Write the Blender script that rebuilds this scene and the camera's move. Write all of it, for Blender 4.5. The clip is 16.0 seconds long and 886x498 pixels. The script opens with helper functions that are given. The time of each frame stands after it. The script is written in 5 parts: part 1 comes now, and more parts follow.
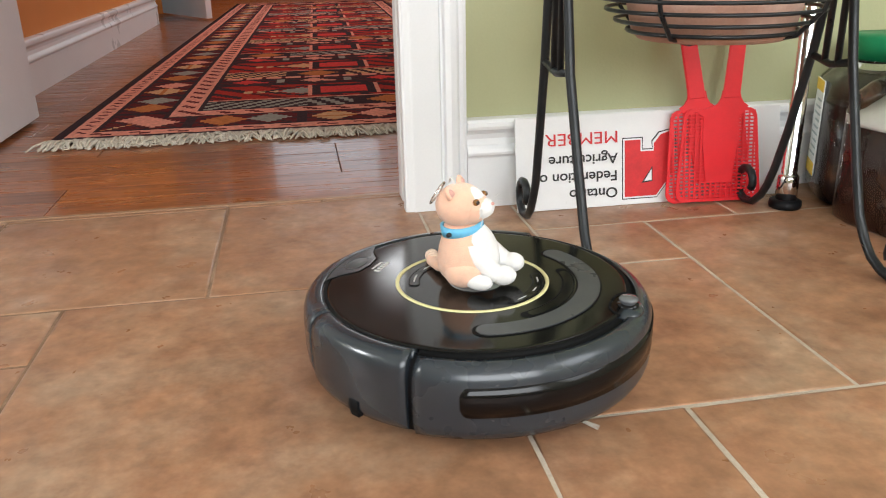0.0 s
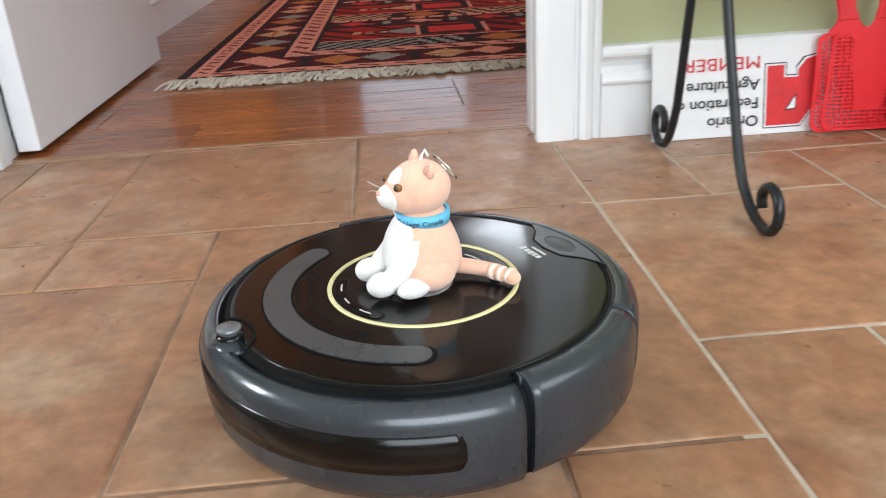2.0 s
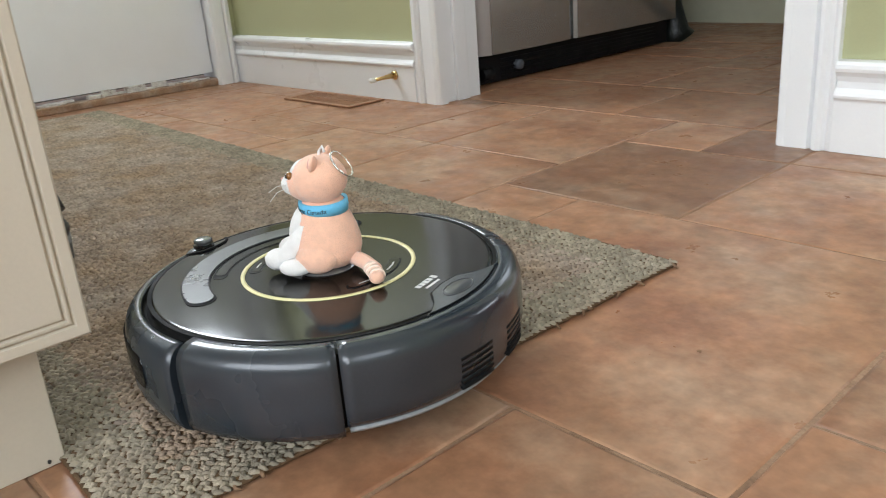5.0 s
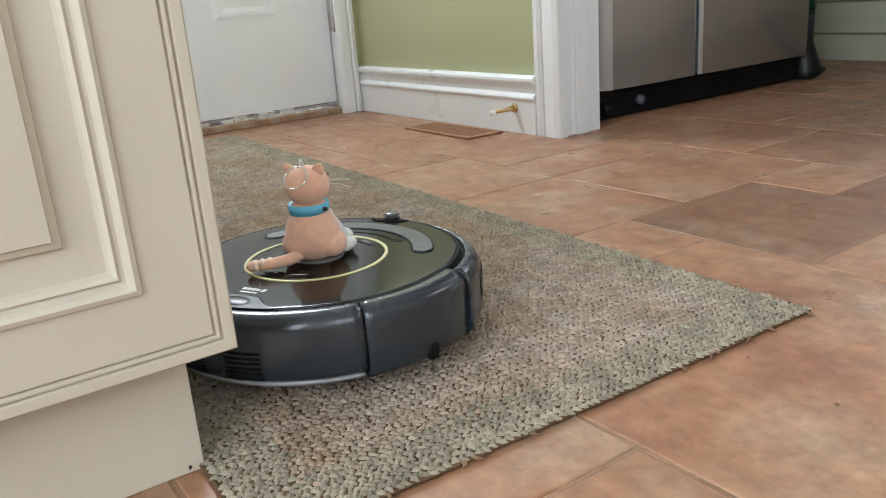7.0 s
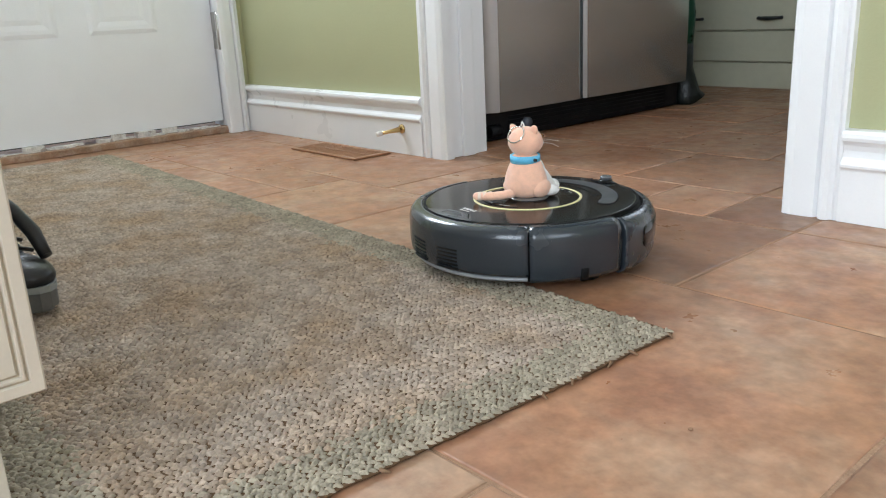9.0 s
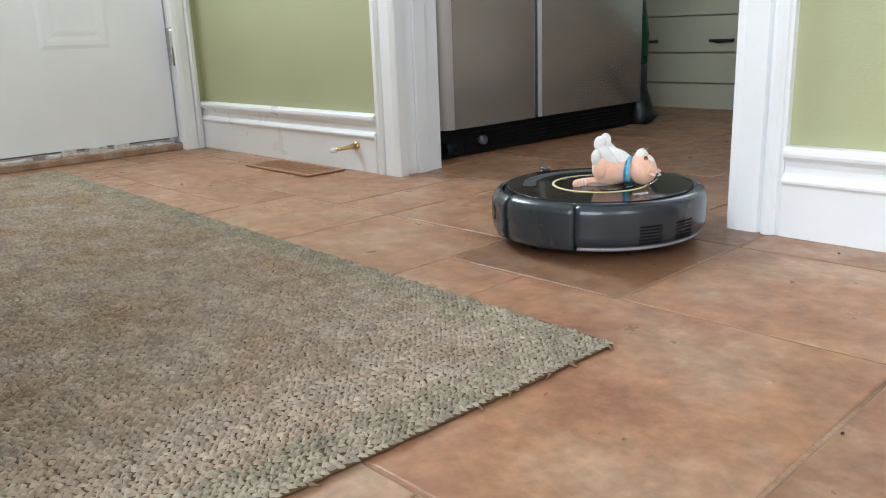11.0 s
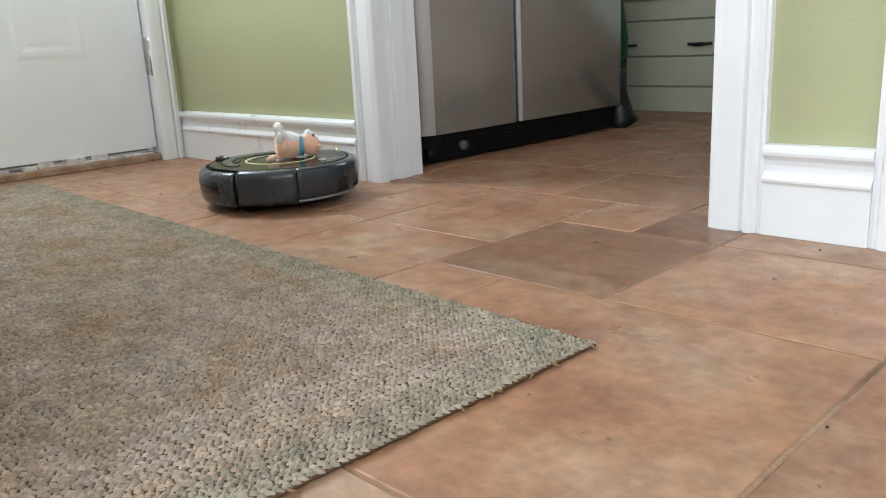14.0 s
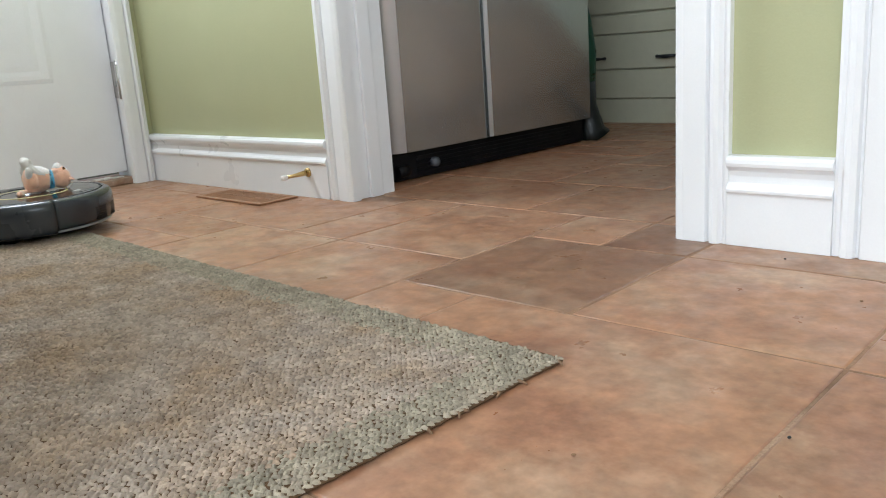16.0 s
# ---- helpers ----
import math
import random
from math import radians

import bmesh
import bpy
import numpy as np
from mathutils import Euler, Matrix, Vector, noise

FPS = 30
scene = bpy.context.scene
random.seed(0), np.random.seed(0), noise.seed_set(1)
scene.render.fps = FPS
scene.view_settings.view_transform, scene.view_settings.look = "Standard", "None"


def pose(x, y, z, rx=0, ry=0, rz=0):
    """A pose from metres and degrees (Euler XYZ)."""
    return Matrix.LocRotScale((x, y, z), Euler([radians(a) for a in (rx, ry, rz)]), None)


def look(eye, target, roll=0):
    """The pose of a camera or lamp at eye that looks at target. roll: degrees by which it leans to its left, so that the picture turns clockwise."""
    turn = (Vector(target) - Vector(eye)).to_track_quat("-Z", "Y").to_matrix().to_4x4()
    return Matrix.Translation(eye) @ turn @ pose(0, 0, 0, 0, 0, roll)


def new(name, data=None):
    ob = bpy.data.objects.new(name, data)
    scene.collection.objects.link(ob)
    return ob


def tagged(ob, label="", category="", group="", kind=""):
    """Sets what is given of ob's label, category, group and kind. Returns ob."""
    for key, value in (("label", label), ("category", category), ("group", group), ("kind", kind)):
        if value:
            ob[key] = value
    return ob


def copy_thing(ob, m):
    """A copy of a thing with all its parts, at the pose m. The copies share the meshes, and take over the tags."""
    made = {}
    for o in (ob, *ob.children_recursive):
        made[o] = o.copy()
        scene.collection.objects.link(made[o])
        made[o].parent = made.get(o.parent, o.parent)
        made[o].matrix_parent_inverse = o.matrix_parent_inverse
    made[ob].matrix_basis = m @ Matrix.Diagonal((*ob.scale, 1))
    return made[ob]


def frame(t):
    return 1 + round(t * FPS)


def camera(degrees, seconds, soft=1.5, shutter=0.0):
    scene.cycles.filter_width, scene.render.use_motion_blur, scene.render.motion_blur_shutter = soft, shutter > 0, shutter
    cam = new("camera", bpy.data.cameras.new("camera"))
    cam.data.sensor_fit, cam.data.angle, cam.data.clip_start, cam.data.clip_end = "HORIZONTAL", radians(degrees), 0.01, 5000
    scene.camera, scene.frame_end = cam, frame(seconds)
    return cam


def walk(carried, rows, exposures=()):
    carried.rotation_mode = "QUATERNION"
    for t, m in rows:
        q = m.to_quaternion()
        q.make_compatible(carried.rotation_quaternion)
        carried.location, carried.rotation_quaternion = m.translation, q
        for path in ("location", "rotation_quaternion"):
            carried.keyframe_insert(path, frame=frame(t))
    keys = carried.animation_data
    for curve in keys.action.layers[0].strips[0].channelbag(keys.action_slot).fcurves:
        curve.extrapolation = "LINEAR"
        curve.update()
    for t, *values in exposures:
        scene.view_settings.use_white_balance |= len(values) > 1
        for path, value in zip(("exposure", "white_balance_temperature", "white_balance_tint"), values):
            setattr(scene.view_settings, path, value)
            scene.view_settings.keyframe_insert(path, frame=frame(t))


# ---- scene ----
cam = camera(57.4, 16.0, soft=1.05, shutter=0.2)
# seconds, place of the eye, turn in degrees
PATH = [
    (0, -0.082, -0.093, 0.404, 69.45, 1.15, -10.17),
    (0.5, -0.067, -0.090, 0.398, 69.21, 2.18, -12.10),
    (1, -0.075, -0.086, 0.392, 68.73, 2.77, -12.21),
    (1.5, -0.100, -0.088, 0.389, 67.91, 2.81, -10.76),
    (2, -0.165, -0.094, 0.371, 66.38, 2.93, -4.80),
    (2.5, -0.262, -0.107, 0.343, 65.55, 1.78, 4.79),
    (2.8, -0.291, -0.127, 0.342, 65.61, 0.64, 9.96),
    (3, -0.300, -0.131, 0.340, 65.67, 0.89, 13.68),
    (3.2, -0.344, -0.124, 0.343, 65.66, 0.96, 16.68),
    (5.3, -0.518, -0.180, 0.362, 70.33, 4.30, 49.38),
    (5.5, -0.518, -0.184, 0.367, 70.75, 4.09, 50.34),
    (6, -0.522, -0.192, 0.368, 71.48, 3.90, 52.50),
    (6.5, -0.523, -0.194, 0.367, 71.84, 4.09, 53.95),
    (7, -0.525, -0.195, 0.363, 72.29, 4.18, 54.57),
    (7.5, -0.522, -0.189, 0.365, 72.34, 3.85, 53.01),
    (8, -0.513, -0.171, 0.363, 72.35, 3.30, 51.27),
    (8.5, -0.513, -0.154, 0.359, 72.40, 2.78, 49.97),
    (9, -0.520, -0.136, 0.355, 73.36, 2.70, 48.17),
    (9.5, -0.514, -0.116, 0.343, 74.17, 2.17, 46.41),
    (10, -0.506, -0.128, 0.346, 74.58, 1.90, 45.70),
    (10.2, -0.506, -0.128, 0.346, 74.58, 1.90, 45.70),
    (12.3, -0.497, -0.087, 0.334, 75.48, 2.77, 45.43),
    (12.5, -0.508, -0.106, 0.333, 75.52, 2.37, 44.81),
    (13, -0.507, -0.104, 0.333, 75.34, 2.49, 45.15),
    (13.5, -0.502, -0.104, 0.331, 75.03, 2.47, 44.65),
    (14, -0.505, -0.106, 0.333, 75.30, 2.77, 44.52),
    (14.5, -0.505, -0.104, 0.330, 75.54, 2.82, 43.95),
    (15, -0.501, -0.102, 0.333, 75.72, 3.37, 43.71),
    (15.5, -0.501, -0.093, 0.327, 76.02, 3.62, 43.62),
    (16, -0.493, -0.094, 0.338, 76.22, 3.89, 42.78),
]
walk(cam, [(t, pose(*row)) for t, *row in PATH],
     exposures=[(0.0, -0.48, 6550, 10), (1.5, -0.46, 6250, 9), (2.0, -0.44, 6100, 9), (2.5, -0.42, 6050, 9), (3.2, -0.53, 6200, 10), (5.5, -0.63, 6150, 10), (8.5, -0.46, 5900, 9), (12.5, -0.52, 5950, 9), (16.0, -0.50, 5950, 9)])

# ---- world, daylight through assumed and added openings, exposure ----
world = bpy.data.worlds.new("sky")
scene.world = world
world.use_nodes = True
wn = world.node_tree
sky = wn.nodes.new("ShaderNodeTexSky")
sky.sky_type, sky.sun_disc = "NISHITA", False
sky.sun_elevation, sky.sun_rotation = radians(40), radians(160)
wn.links.new(sky.outputs[0], wn.nodes["Background"].inputs[0])
wn.nodes["Background"].inputs[1].default_value = 0.1


def area_light(name, eye, target, wide, high, watts, colour):
    lamp = bpy.data.lights.new(name, "AREA")
    lamp.shape, lamp.size, lamp.size_y, lamp.energy, lamp.color = "RECTANGLE", wide, high, watts, colour
    ob = new(name, lamp)
    ob.matrix_world = look(eye, target)
    return ob


DAY = (0.93, 0.97, 1.0)
# South window is assumed; it lies behind the camera, unseen.
area_light("assumed_window_light_south", (0.05, -2.43, 1.5), (-0.35, 0.0, 0.80), 2.8, 1.3, 142, DAY)
# Opening in the door's unseen upper half is assumed.
area_light("window_light_door", (-3.03, 0.66, 1.52), (0.0, 0.66, 0.5), 0.58, 0.78, 62, DAY)
# Added lamp from the east, without a known window there.
area_light("added_light_east", (1.78, -0.5, 1.5), (-1.0, 0.5, 0.4), 1.15, 1.15, 28, DAY)
# Invented lamp that brightens the hall, high in its side wall.
area_light("added_light_hall", (1.23, 4.8, 2.0), (-0.3, 4.0, 0.0), 2.9, 0.65, 58, DAY)
area_light("window_light_hall_end", (0.15, 8.45, 1.45), (-0.1, 2.0, 0.3), 1.1, 1.2, 7, DAY)
# Added fill for the refrigerator and kitchen floor, source not known.
area_light("added_light_kitchen", (-1.8, 3.385, 1.55), (-1.55, 1.6, 0.5), 0.95, 0.85, 12, DAY)

# ---- materials ----
def mat(name, base, rough=0.5, metal=0.0, spread=0.12, scale=30.0, fine=300.0, bump=0.0, bump_scale=200.0, other=None, other_scale=4.0,
        other_at=(0.45, 0.65), coat=0.0, sheen=0.0, per_object=0.0, rough_spread=0.1, stretch=(1, 1, 1), glow=0.0, third=None, third_scale=7.0, third_at=(0.58, 0.70), spec=0.5):
    """A surface: base colour varied at two scales, patches of another colour, roughness variation and fine relief."""
    m = bpy.data.materials.new(name)
    m.use_nodes = True
    n, l = m.node_tree.nodes, m.node_tree.links
    b = n["Principled BSDF"]
    b.inputs["Roughness"].default_value, b.inputs["Metallic"].default_value = rough, metal
    b.inputs["Coat Weight"].default_value, b.inputs["Sheen Weight"].default_value = coat, sheen
    b.inputs["Coat Roughness"].default_value, b.inputs["Specular IOR Level"].default_value = 0.08, spec
    tc = n.new("ShaderNodeTexCoord")
    mp = n.new("ShaderNodeMapping")
    mp.inputs["Scale"].default_value = stretch
    l.new(tc.outputs["Object"], mp.inputs[0])
    info = n.new("ShaderNodeObjectInfo")
    if per_object:
        mul = n.new("ShaderNodeVectorMath")
        mul.operation = "MULTIPLY_ADD"
        mul.inputs[1].default_value = (37.0, 23.0, 11.0)
        l.new(info.outputs["Random"], mul.inputs[0])
        l.new(mp.outputs[0], mul.inputs[2])
        vec = mul.outputs[0]
    else:
        vec = mp.outputs[0]

    def tex(s, detail=4.0, rough_=0.6):
        t = n.new("ShaderNodeTexNoise")
        t.inputs["Scale"].default_value, t.inputs["Detail"].default_value, t.inputs["Roughness"].default_value = s, detail, rough_
        l.new(vec, t.inputs["Vector"])
        return t.outputs["Fac"]

    def ramp(fac, lo, hi):
        r = n.new("ShaderNodeMapRange")
        r.inputs["From Min"].default_value, r.inputs["From Max"].default_value = lo, hi
        l.new(fac, r.inputs["Value"])
        return r.outputs[0]

    def value(fac, lo, hi):
        r = n.new("ShaderNodeMapRange")
        r.inputs["From Min"].default_value, r.inputs["From Max"].default_value = 0.3, 0.7
        r.inputs["To Min"].default_value, r.inputs["To Max"].default_value = lo, hi
        l.new(fac, r.inputs["Value"])
        return r.outputs[0]

    col = n.new("ShaderNodeRGB")
    col.outputs[0].default_value = (*base, 1)
    colour = col.outputs[0]
    if other:
        mix = n.new("ShaderNodeMix")
        mix.data_type = "RGBA"
        mix.inputs["B"].default_value = (*other, 1)
        l.new(colour, mix.inputs["A"])
        l.new(ramp(tex(other_scale, 6.0, 0.65), *other_at), mix.inputs["Factor"])
        colour = mix.outputs["Result"]
    if third:
        mix3 = n.new("ShaderNodeMix")
        mix3.data_type = "RGBA"
        mix3.inputs["B"].default_value = (*third, 1)
        l.new(colour, mix3.inputs["A"])
        l.new(ramp(tex(third_scale, 8.0, 0.7), *third_at), mix3.inputs["Factor"])
        colour = mix3.outputs["Result"]
    gain = n.new("ShaderNodeMath")
    gain.operation = "MULTIPLY"
    l.new(value(tex(scale), 1 - spread, 1 + spread), gain.inputs[0])
    l.new(value(tex(fine, 2.0), 1 - spread * 0.5, 1 + spread * 0.5), gain.inputs[1])
    g = gain.outputs[0]
    if per_object:
        g2 = n.new("ShaderNodeMath")
        g2.operation = "MULTIPLY"
        r = n.new("ShaderNodeMapRange")
        r.inputs["To Min"].default_value, r.inputs["To Max"].default_value = 1 - per_object, 1 + per_object
        l.new(info.outputs["Random"], r.inputs["Value"])
        l.new(g, g2.inputs[0]), l.new(r.outputs[0], g2.inputs[1])
        g = g2.outputs[0]
    hsv = n.new("ShaderNodeHueSaturation")
    l.new(g, hsv.inputs["Value"]), l.new(colour, hsv.inputs["Color"])
    l.new(hsv.outputs[0], b.inputs["Base Color"])
    l.new(value(tex(scale * 0.7), max(0.02, rough - rough_spread), min(1, rough + rough_spread)), b.inputs["Roughness"])
    if bump:
        bp = n.new("ShaderNodeBump")
        bp.inputs["Strength"].default_value, bp.inputs["Distance"].default_value = 1.0, bump
        l.new(tex(bump_scale, 3.0), bp.inputs["Height"])
        l.new(bp.outputs[0], b.inputs["Normal"])
    if glow:
        b.inputs["Emission Color"].default_value, b.inputs["Emission Strength"].default_value = (*base, 1), glow
    return m


def glass(name, tint, rough=0.03):
    m = bpy.data.materials.new(name)
    m.use_nodes = True
    b = m.node_tree.nodes["Principled BSDF"]
    b.inputs["Base Color"].default_value, b.inputs["Roughness"].default_value = (*tint, 1), rough
    b.inputs["Transmission Weight"].default_value, b.inputs["IOR"].default_value = 1.0, 1.35
    return m


def tile_stone(name, k):
    return mat(name, (0.335 * k, 0.172 * k, 0.093 * k), 0.40, spread=0.21, scale=30, fine=75, bump=0.0010, bump_scale=16,
               other=(0.375 * k, 0.238 * k, 0.150 * k), other_scale=6.0, other_at=(0.46, 0.64), per_object=0.08, rough_spread=0.14,
               third=(0.235 * k, 0.100 * k, 0.052 * k), third_scale=6.5, third_at=(0.48, 0.74), spec=0.45)


TILE = tile_stone("terracotta_slate", 1.0)
TILEDARK = tile_stone("dark_brown_slate", 0.70)
GROUT = mat("grout", (0.30, 0.185, 0.115), 0.9, spread=0.2, scale=12, bump=0.001, bump_scale=300, spec=0.2)
GROUTDARK = mat("darker_grout", (0.215, 0.13, 0.08), 0.9, spread=0.3, scale=9, bump=0.001, bump_scale=300, spec=0.2, other=(0.33, 0.22, 0.145), other_scale=6)
GROUTPALE = mat("pale_grout", (0.47, 0.40, 0.32), 0.9, spread=0.15, scale=12, bump=0.001, bump_scale=300, spec=0.2)
WHITE = mat("white_gloss_paint", (0.81, 0.82, 0.83), 0.34, spread=0.02, scale=6, bump=0.0001, bump_scale=40)
DOORWHITE = mat("white_door_paint", (0.81, 0.82, 0.84), 0.4, spread=0.025, scale=5, bump=0.0003, bump_scale=60)
GREEN = mat("sage_green_wall_paint", (0.425, 0.435, 0.252), 0.5, spread=0.03, scale=3, bump=0.0005, bump_scale=160)
ORANGE = mat("orange_wall_paint", (0.72, 0.26, 0.055), 0.6, spread=0.04, scale=3, bump=0.0005, bump_scale=160)
CEIL = mat("ceiling_paint", (0.78, 0.77, 0.74), 0.8, spread=0.02)
WALLPLAIN = mat("pale_wall_paint", (0.55, 0.55, 0.42), 0.7, spread=0.03)
CREAM = mat("cream_cabinet_paint", (0.575, 0.52, 0.425), 0.42, spread=0.03, scale=5, bump=0.0003, bump_scale=70)
CREAMLINE = mat("darker_groove", (0.42, 0.36, 0.27), 0.6, spread=0.15)
WOOD = mat("red_brown_floorboard", (0.30, 0.092, 0.020), 0.30, spread=0.25, scale=10, fine=120, stretch=(1, 9, 9), per_object=0.28, coat=0.35,
           other=(0.17, 0.048, 0.012), other_scale=7, rough_spread=0.07)
STEEL = mat("brushed_stainless_steel", (0.80, 0.90, 0.93), 0.24, metal=0.74, spread=0.010, scale=60, fine=400, stretch=(1, 1, 0.02), rough_spread=0.006)
# Paler steel for door edges; the highlight is put into the colour.
STEELGLINT = mat("steel_edge_glint", (0.93, 0.95, 0.97), 0.25, metal=0.3, spread=0.006, rough_spread=0.01)
BLACKPL = mat("black_plastic", (0.006, 0.006, 0.007), 0.5, spread=0.2, spec=0.2)
KITCHEN = mat("kitchen_cabinet_paint", (0.56, 0.56, 0.43), 0.5, spread=0.03)
IRON = mat("black_wrought_iron", (0.010, 0.012, 0.014), 0.36, spec=0.4, spread=0.2, scale=60, bump=0.0004, bump_scale=250)
CHROME = mat("chrome", (0.8, 0.8, 0.8), 0.1, metal=1.0, spread=0.04, rough_spread=0.05)
BRASS = mat("brass", (0.62, 0.45, 0.2), 0.3, metal=1.0, spread=0.1)
RUBBER = mat("white_rubber", (0.8, 0.78, 0.74), 0.6)
HINGE = mat("brushed_nickel", (0.45, 0.44, 0.42), 0.32, metal=1.0)
VENT = mat("brown_vent_metal", (0.30, 0.15, 0.075), 0.5, spread=0.1)
VENTDARK = mat("vent_duct_shade", (0.10, 0.05, 0.028), 0.8)
REDPL = mat("red_plastic", (0.72, 0.012, 0.02), 0.42, spread=0.05)
SIGNW = mat("white_sign_board", (0.80, 0.80, 0.80), 0.35, spread=0.02)
INKB = mat("black_ink", (0.015, 0.015, 0.015), 0.5)
INKR = mat("red_ink", (0.62, 0.02, 0.025), 0.5)
TERRA = mat("terracotta_pot", (0.50, 0.29, 0.22), 0.8, spread=0.12, scale=14, other=(0.58, 0.40, 0.33), other_scale=8)
JARGLASS = glass("clear_jar_plastic", (0.93, 0.95, 0.94), 0.06)
GREENLID = mat("green_plastic_lid", (0.0, 0.22, 0.085), 0.4, spread=0.06)
FRUIT = mat("brown_preserves", (0.018, 0.005, 0.003), 0.3, spread=0.5, scale=16, other=(0.12, 0.045, 0.016), other_scale=14, other_at=(0.52, 0.66))
FROTH = mat("pale_froth", (0.58, 0.54, 0.48), 0.7, spread=0.12, scale=18)
LABEL = mat("white_paper_label", (0.72, 0.75, 0.74), 0.6, spread=0.08, scale=90)
LABELY = mat("yellow_paper_label", (0.75, 0.50, 0.05), 0.6)
# robot and toy
SHELL = mat("dark_grey_plastic_shell", (0.024, 0.031, 0.039), 0.25, spread=0.08, scale=12, fine=500, coat=0.25, rough_spread=0.06)
TOPBLACK = mat("glossy_black_plastic", (0.004, 0.004, 0.0036), 0.13, spread=0.1, rough_spread=0.03, spec=0.36)
MIDGREY = mat("satin_grey_plastic", (0.06, 0.064, 0.068), 0.34, spread=0.06)
IRWINDOW = mat("tinted_sensor_window", (0.003, 0.0026, 0.003), 0.16, spread=0.1, spec=0.3)
RINGY = mat("pale_yellow_ring", (0.74, 0.68, 0.36), 0.45, spread=0.05)
SILVER = mat("silver_button", (0.40, 0.42, 0.43), 0.34, metal=0.8, spread=0.05)
LEDGREEN = mat("green_light", (0.25, 0.9, 0.1), 0.4, glow=0.15)
LOGO = mat("pale_logo_print", (0.55, 0.55, 0.54), 0.5)
UNDER = mat("black_underside", (0.005, 0.005, 0.005), 0.7, spec=0.15)
BRISTLE = mat("pale_bristle", (0.40, 0.36, 0.30), 0.8)
PEACH = mat("peach_plush", (0.95, 0.575, 0.41), 0.95, spec=0.15, spread=0.07, scale=120, fine=900, sheen=0.5, bump=0.0012, bump_scale=900)
PLUSHW = mat("white_plush", (0.88, 0.86, 0.84), 0.95, spread=0.05, scale=120, fine=900, sheen=0.5, bump=0.0012, bump_scale=900)
TAILBAND = mat("pale_peach_plush", (0.92, 0.74, 0.63), 0.95, spread=0.06, spec=0.15)
PINK = mat("pink_plush", (0.72, 0.40, 0.34), 0.95, spread=0.06)
BLUERIB = mat("light_blue_ribbon", (0.14, 0.50, 0.76), 0.5, spread=0.05, scale=150)
EYEB = mat("brown_glass_eye", (0.03, 0.012, 0.006), 0.08, coat=0.5)
EYER = mat("amber_iris", (0.22, 0.09, 0.02), 0.15, coat=0.5)
WHISK = mat("clear_whisker", (0.8, 0.8, 0.8), 0.4)
BOOT = mat("black_boot_leather", (0.014, 0.014, 0.015), 0.4, spread=0.3, scale=30, bump=0.001, bump_scale=90)
BOOTG = mat("grey_boot_fabric", (0.085, 0.10, 0.115), 0.7, spread=0.12, scale=60)
BOOTSOLE = mat("grey_rubber_sole", (0.12, 0.115, 0.105), 0.7, spread=0.1)
YARN = mat("grey_tan_braid", (0.405, 0.335, 0.27), 0.95, spread=0.2, scale=24, fine=160, other=(0.36, 0.265, 0.18), other_scale=7,
           other_at=(0.42, 0.66), bump=0.002, bump_scale=500, spec=0.1)
YARNGREEN = mat("green_grey_braid", (0.335, 0.295, 0.222), 0.95, spread=0.2, scale=24, fine=160, other=(0.37, 0.315, 0.24), other_scale=9,
                other_at=(0.45, 0.66), bump=0.002, bump_scale=500, spec=0.1)
MATBROWN = mat("brown_mat_backing", (0.12, 0.075, 0.042), 0.95, spread=0.2, spec=0.1)
TUFT = mat("loose_brown_yarn", (0.22, 0.14, 0.085), 0.95, spread=0.2, spec=0.1)
FRINGE = mat("ivory_wool_fringe", (0.62, 0.56, 0.46), 0.95, spread=0.15, scale=60)
RUGC = [mat("wool_" + k, c, 0.95, spread=0.2, scale=90, fine=500, bump=0.0015, bump_scale=350, spec=0.05) for k, c in (
    ("dark_red", (0.40, 0.032, 0.022)), ("black_brown", (0.045, 0.026, 0.03)), ("rose", (0.74, 0.30, 0.22)), ("rust_orange", (0.50, 0.17, 0.055)),
    ("slate_grey", (0.30, 0.29, 0.25)), ("bright_red", (0.66, 0.055, 0.05)), ("tan", (0.62, 0.36, 0.19)), ("maroon", (0.12, 0.018, 0.02)))]

# ---- mesh helpers ----
def box(bm, x0, x1, y0, y1, z0, z1, bevel=0.0, mi=0, segs=2):
    vs = [bm.verts.new((x, y, z)) for z in (z0, z1) for y in (y0, y1) for x in (x0, x1)]
    fs = [bm.faces.new([vs[i] for i in f]) for f in ((0, 2, 3, 1), (4, 5, 7, 6), (0, 1, 5, 4), (2, 6, 7, 3), (0, 4, 6, 2), (1, 3, 7, 5))]
    for f in fs:
        f.material_index = mi
    if bevel:
        es = list({e for f in fs for e in f.edges})
        r = bmesh.ops.bevel(bm, geom=es, offset=bevel, segments=segs, affect="EDGES", profile=0.5)
        for f in r["faces"]:
            f.material_index = mi
    return bm


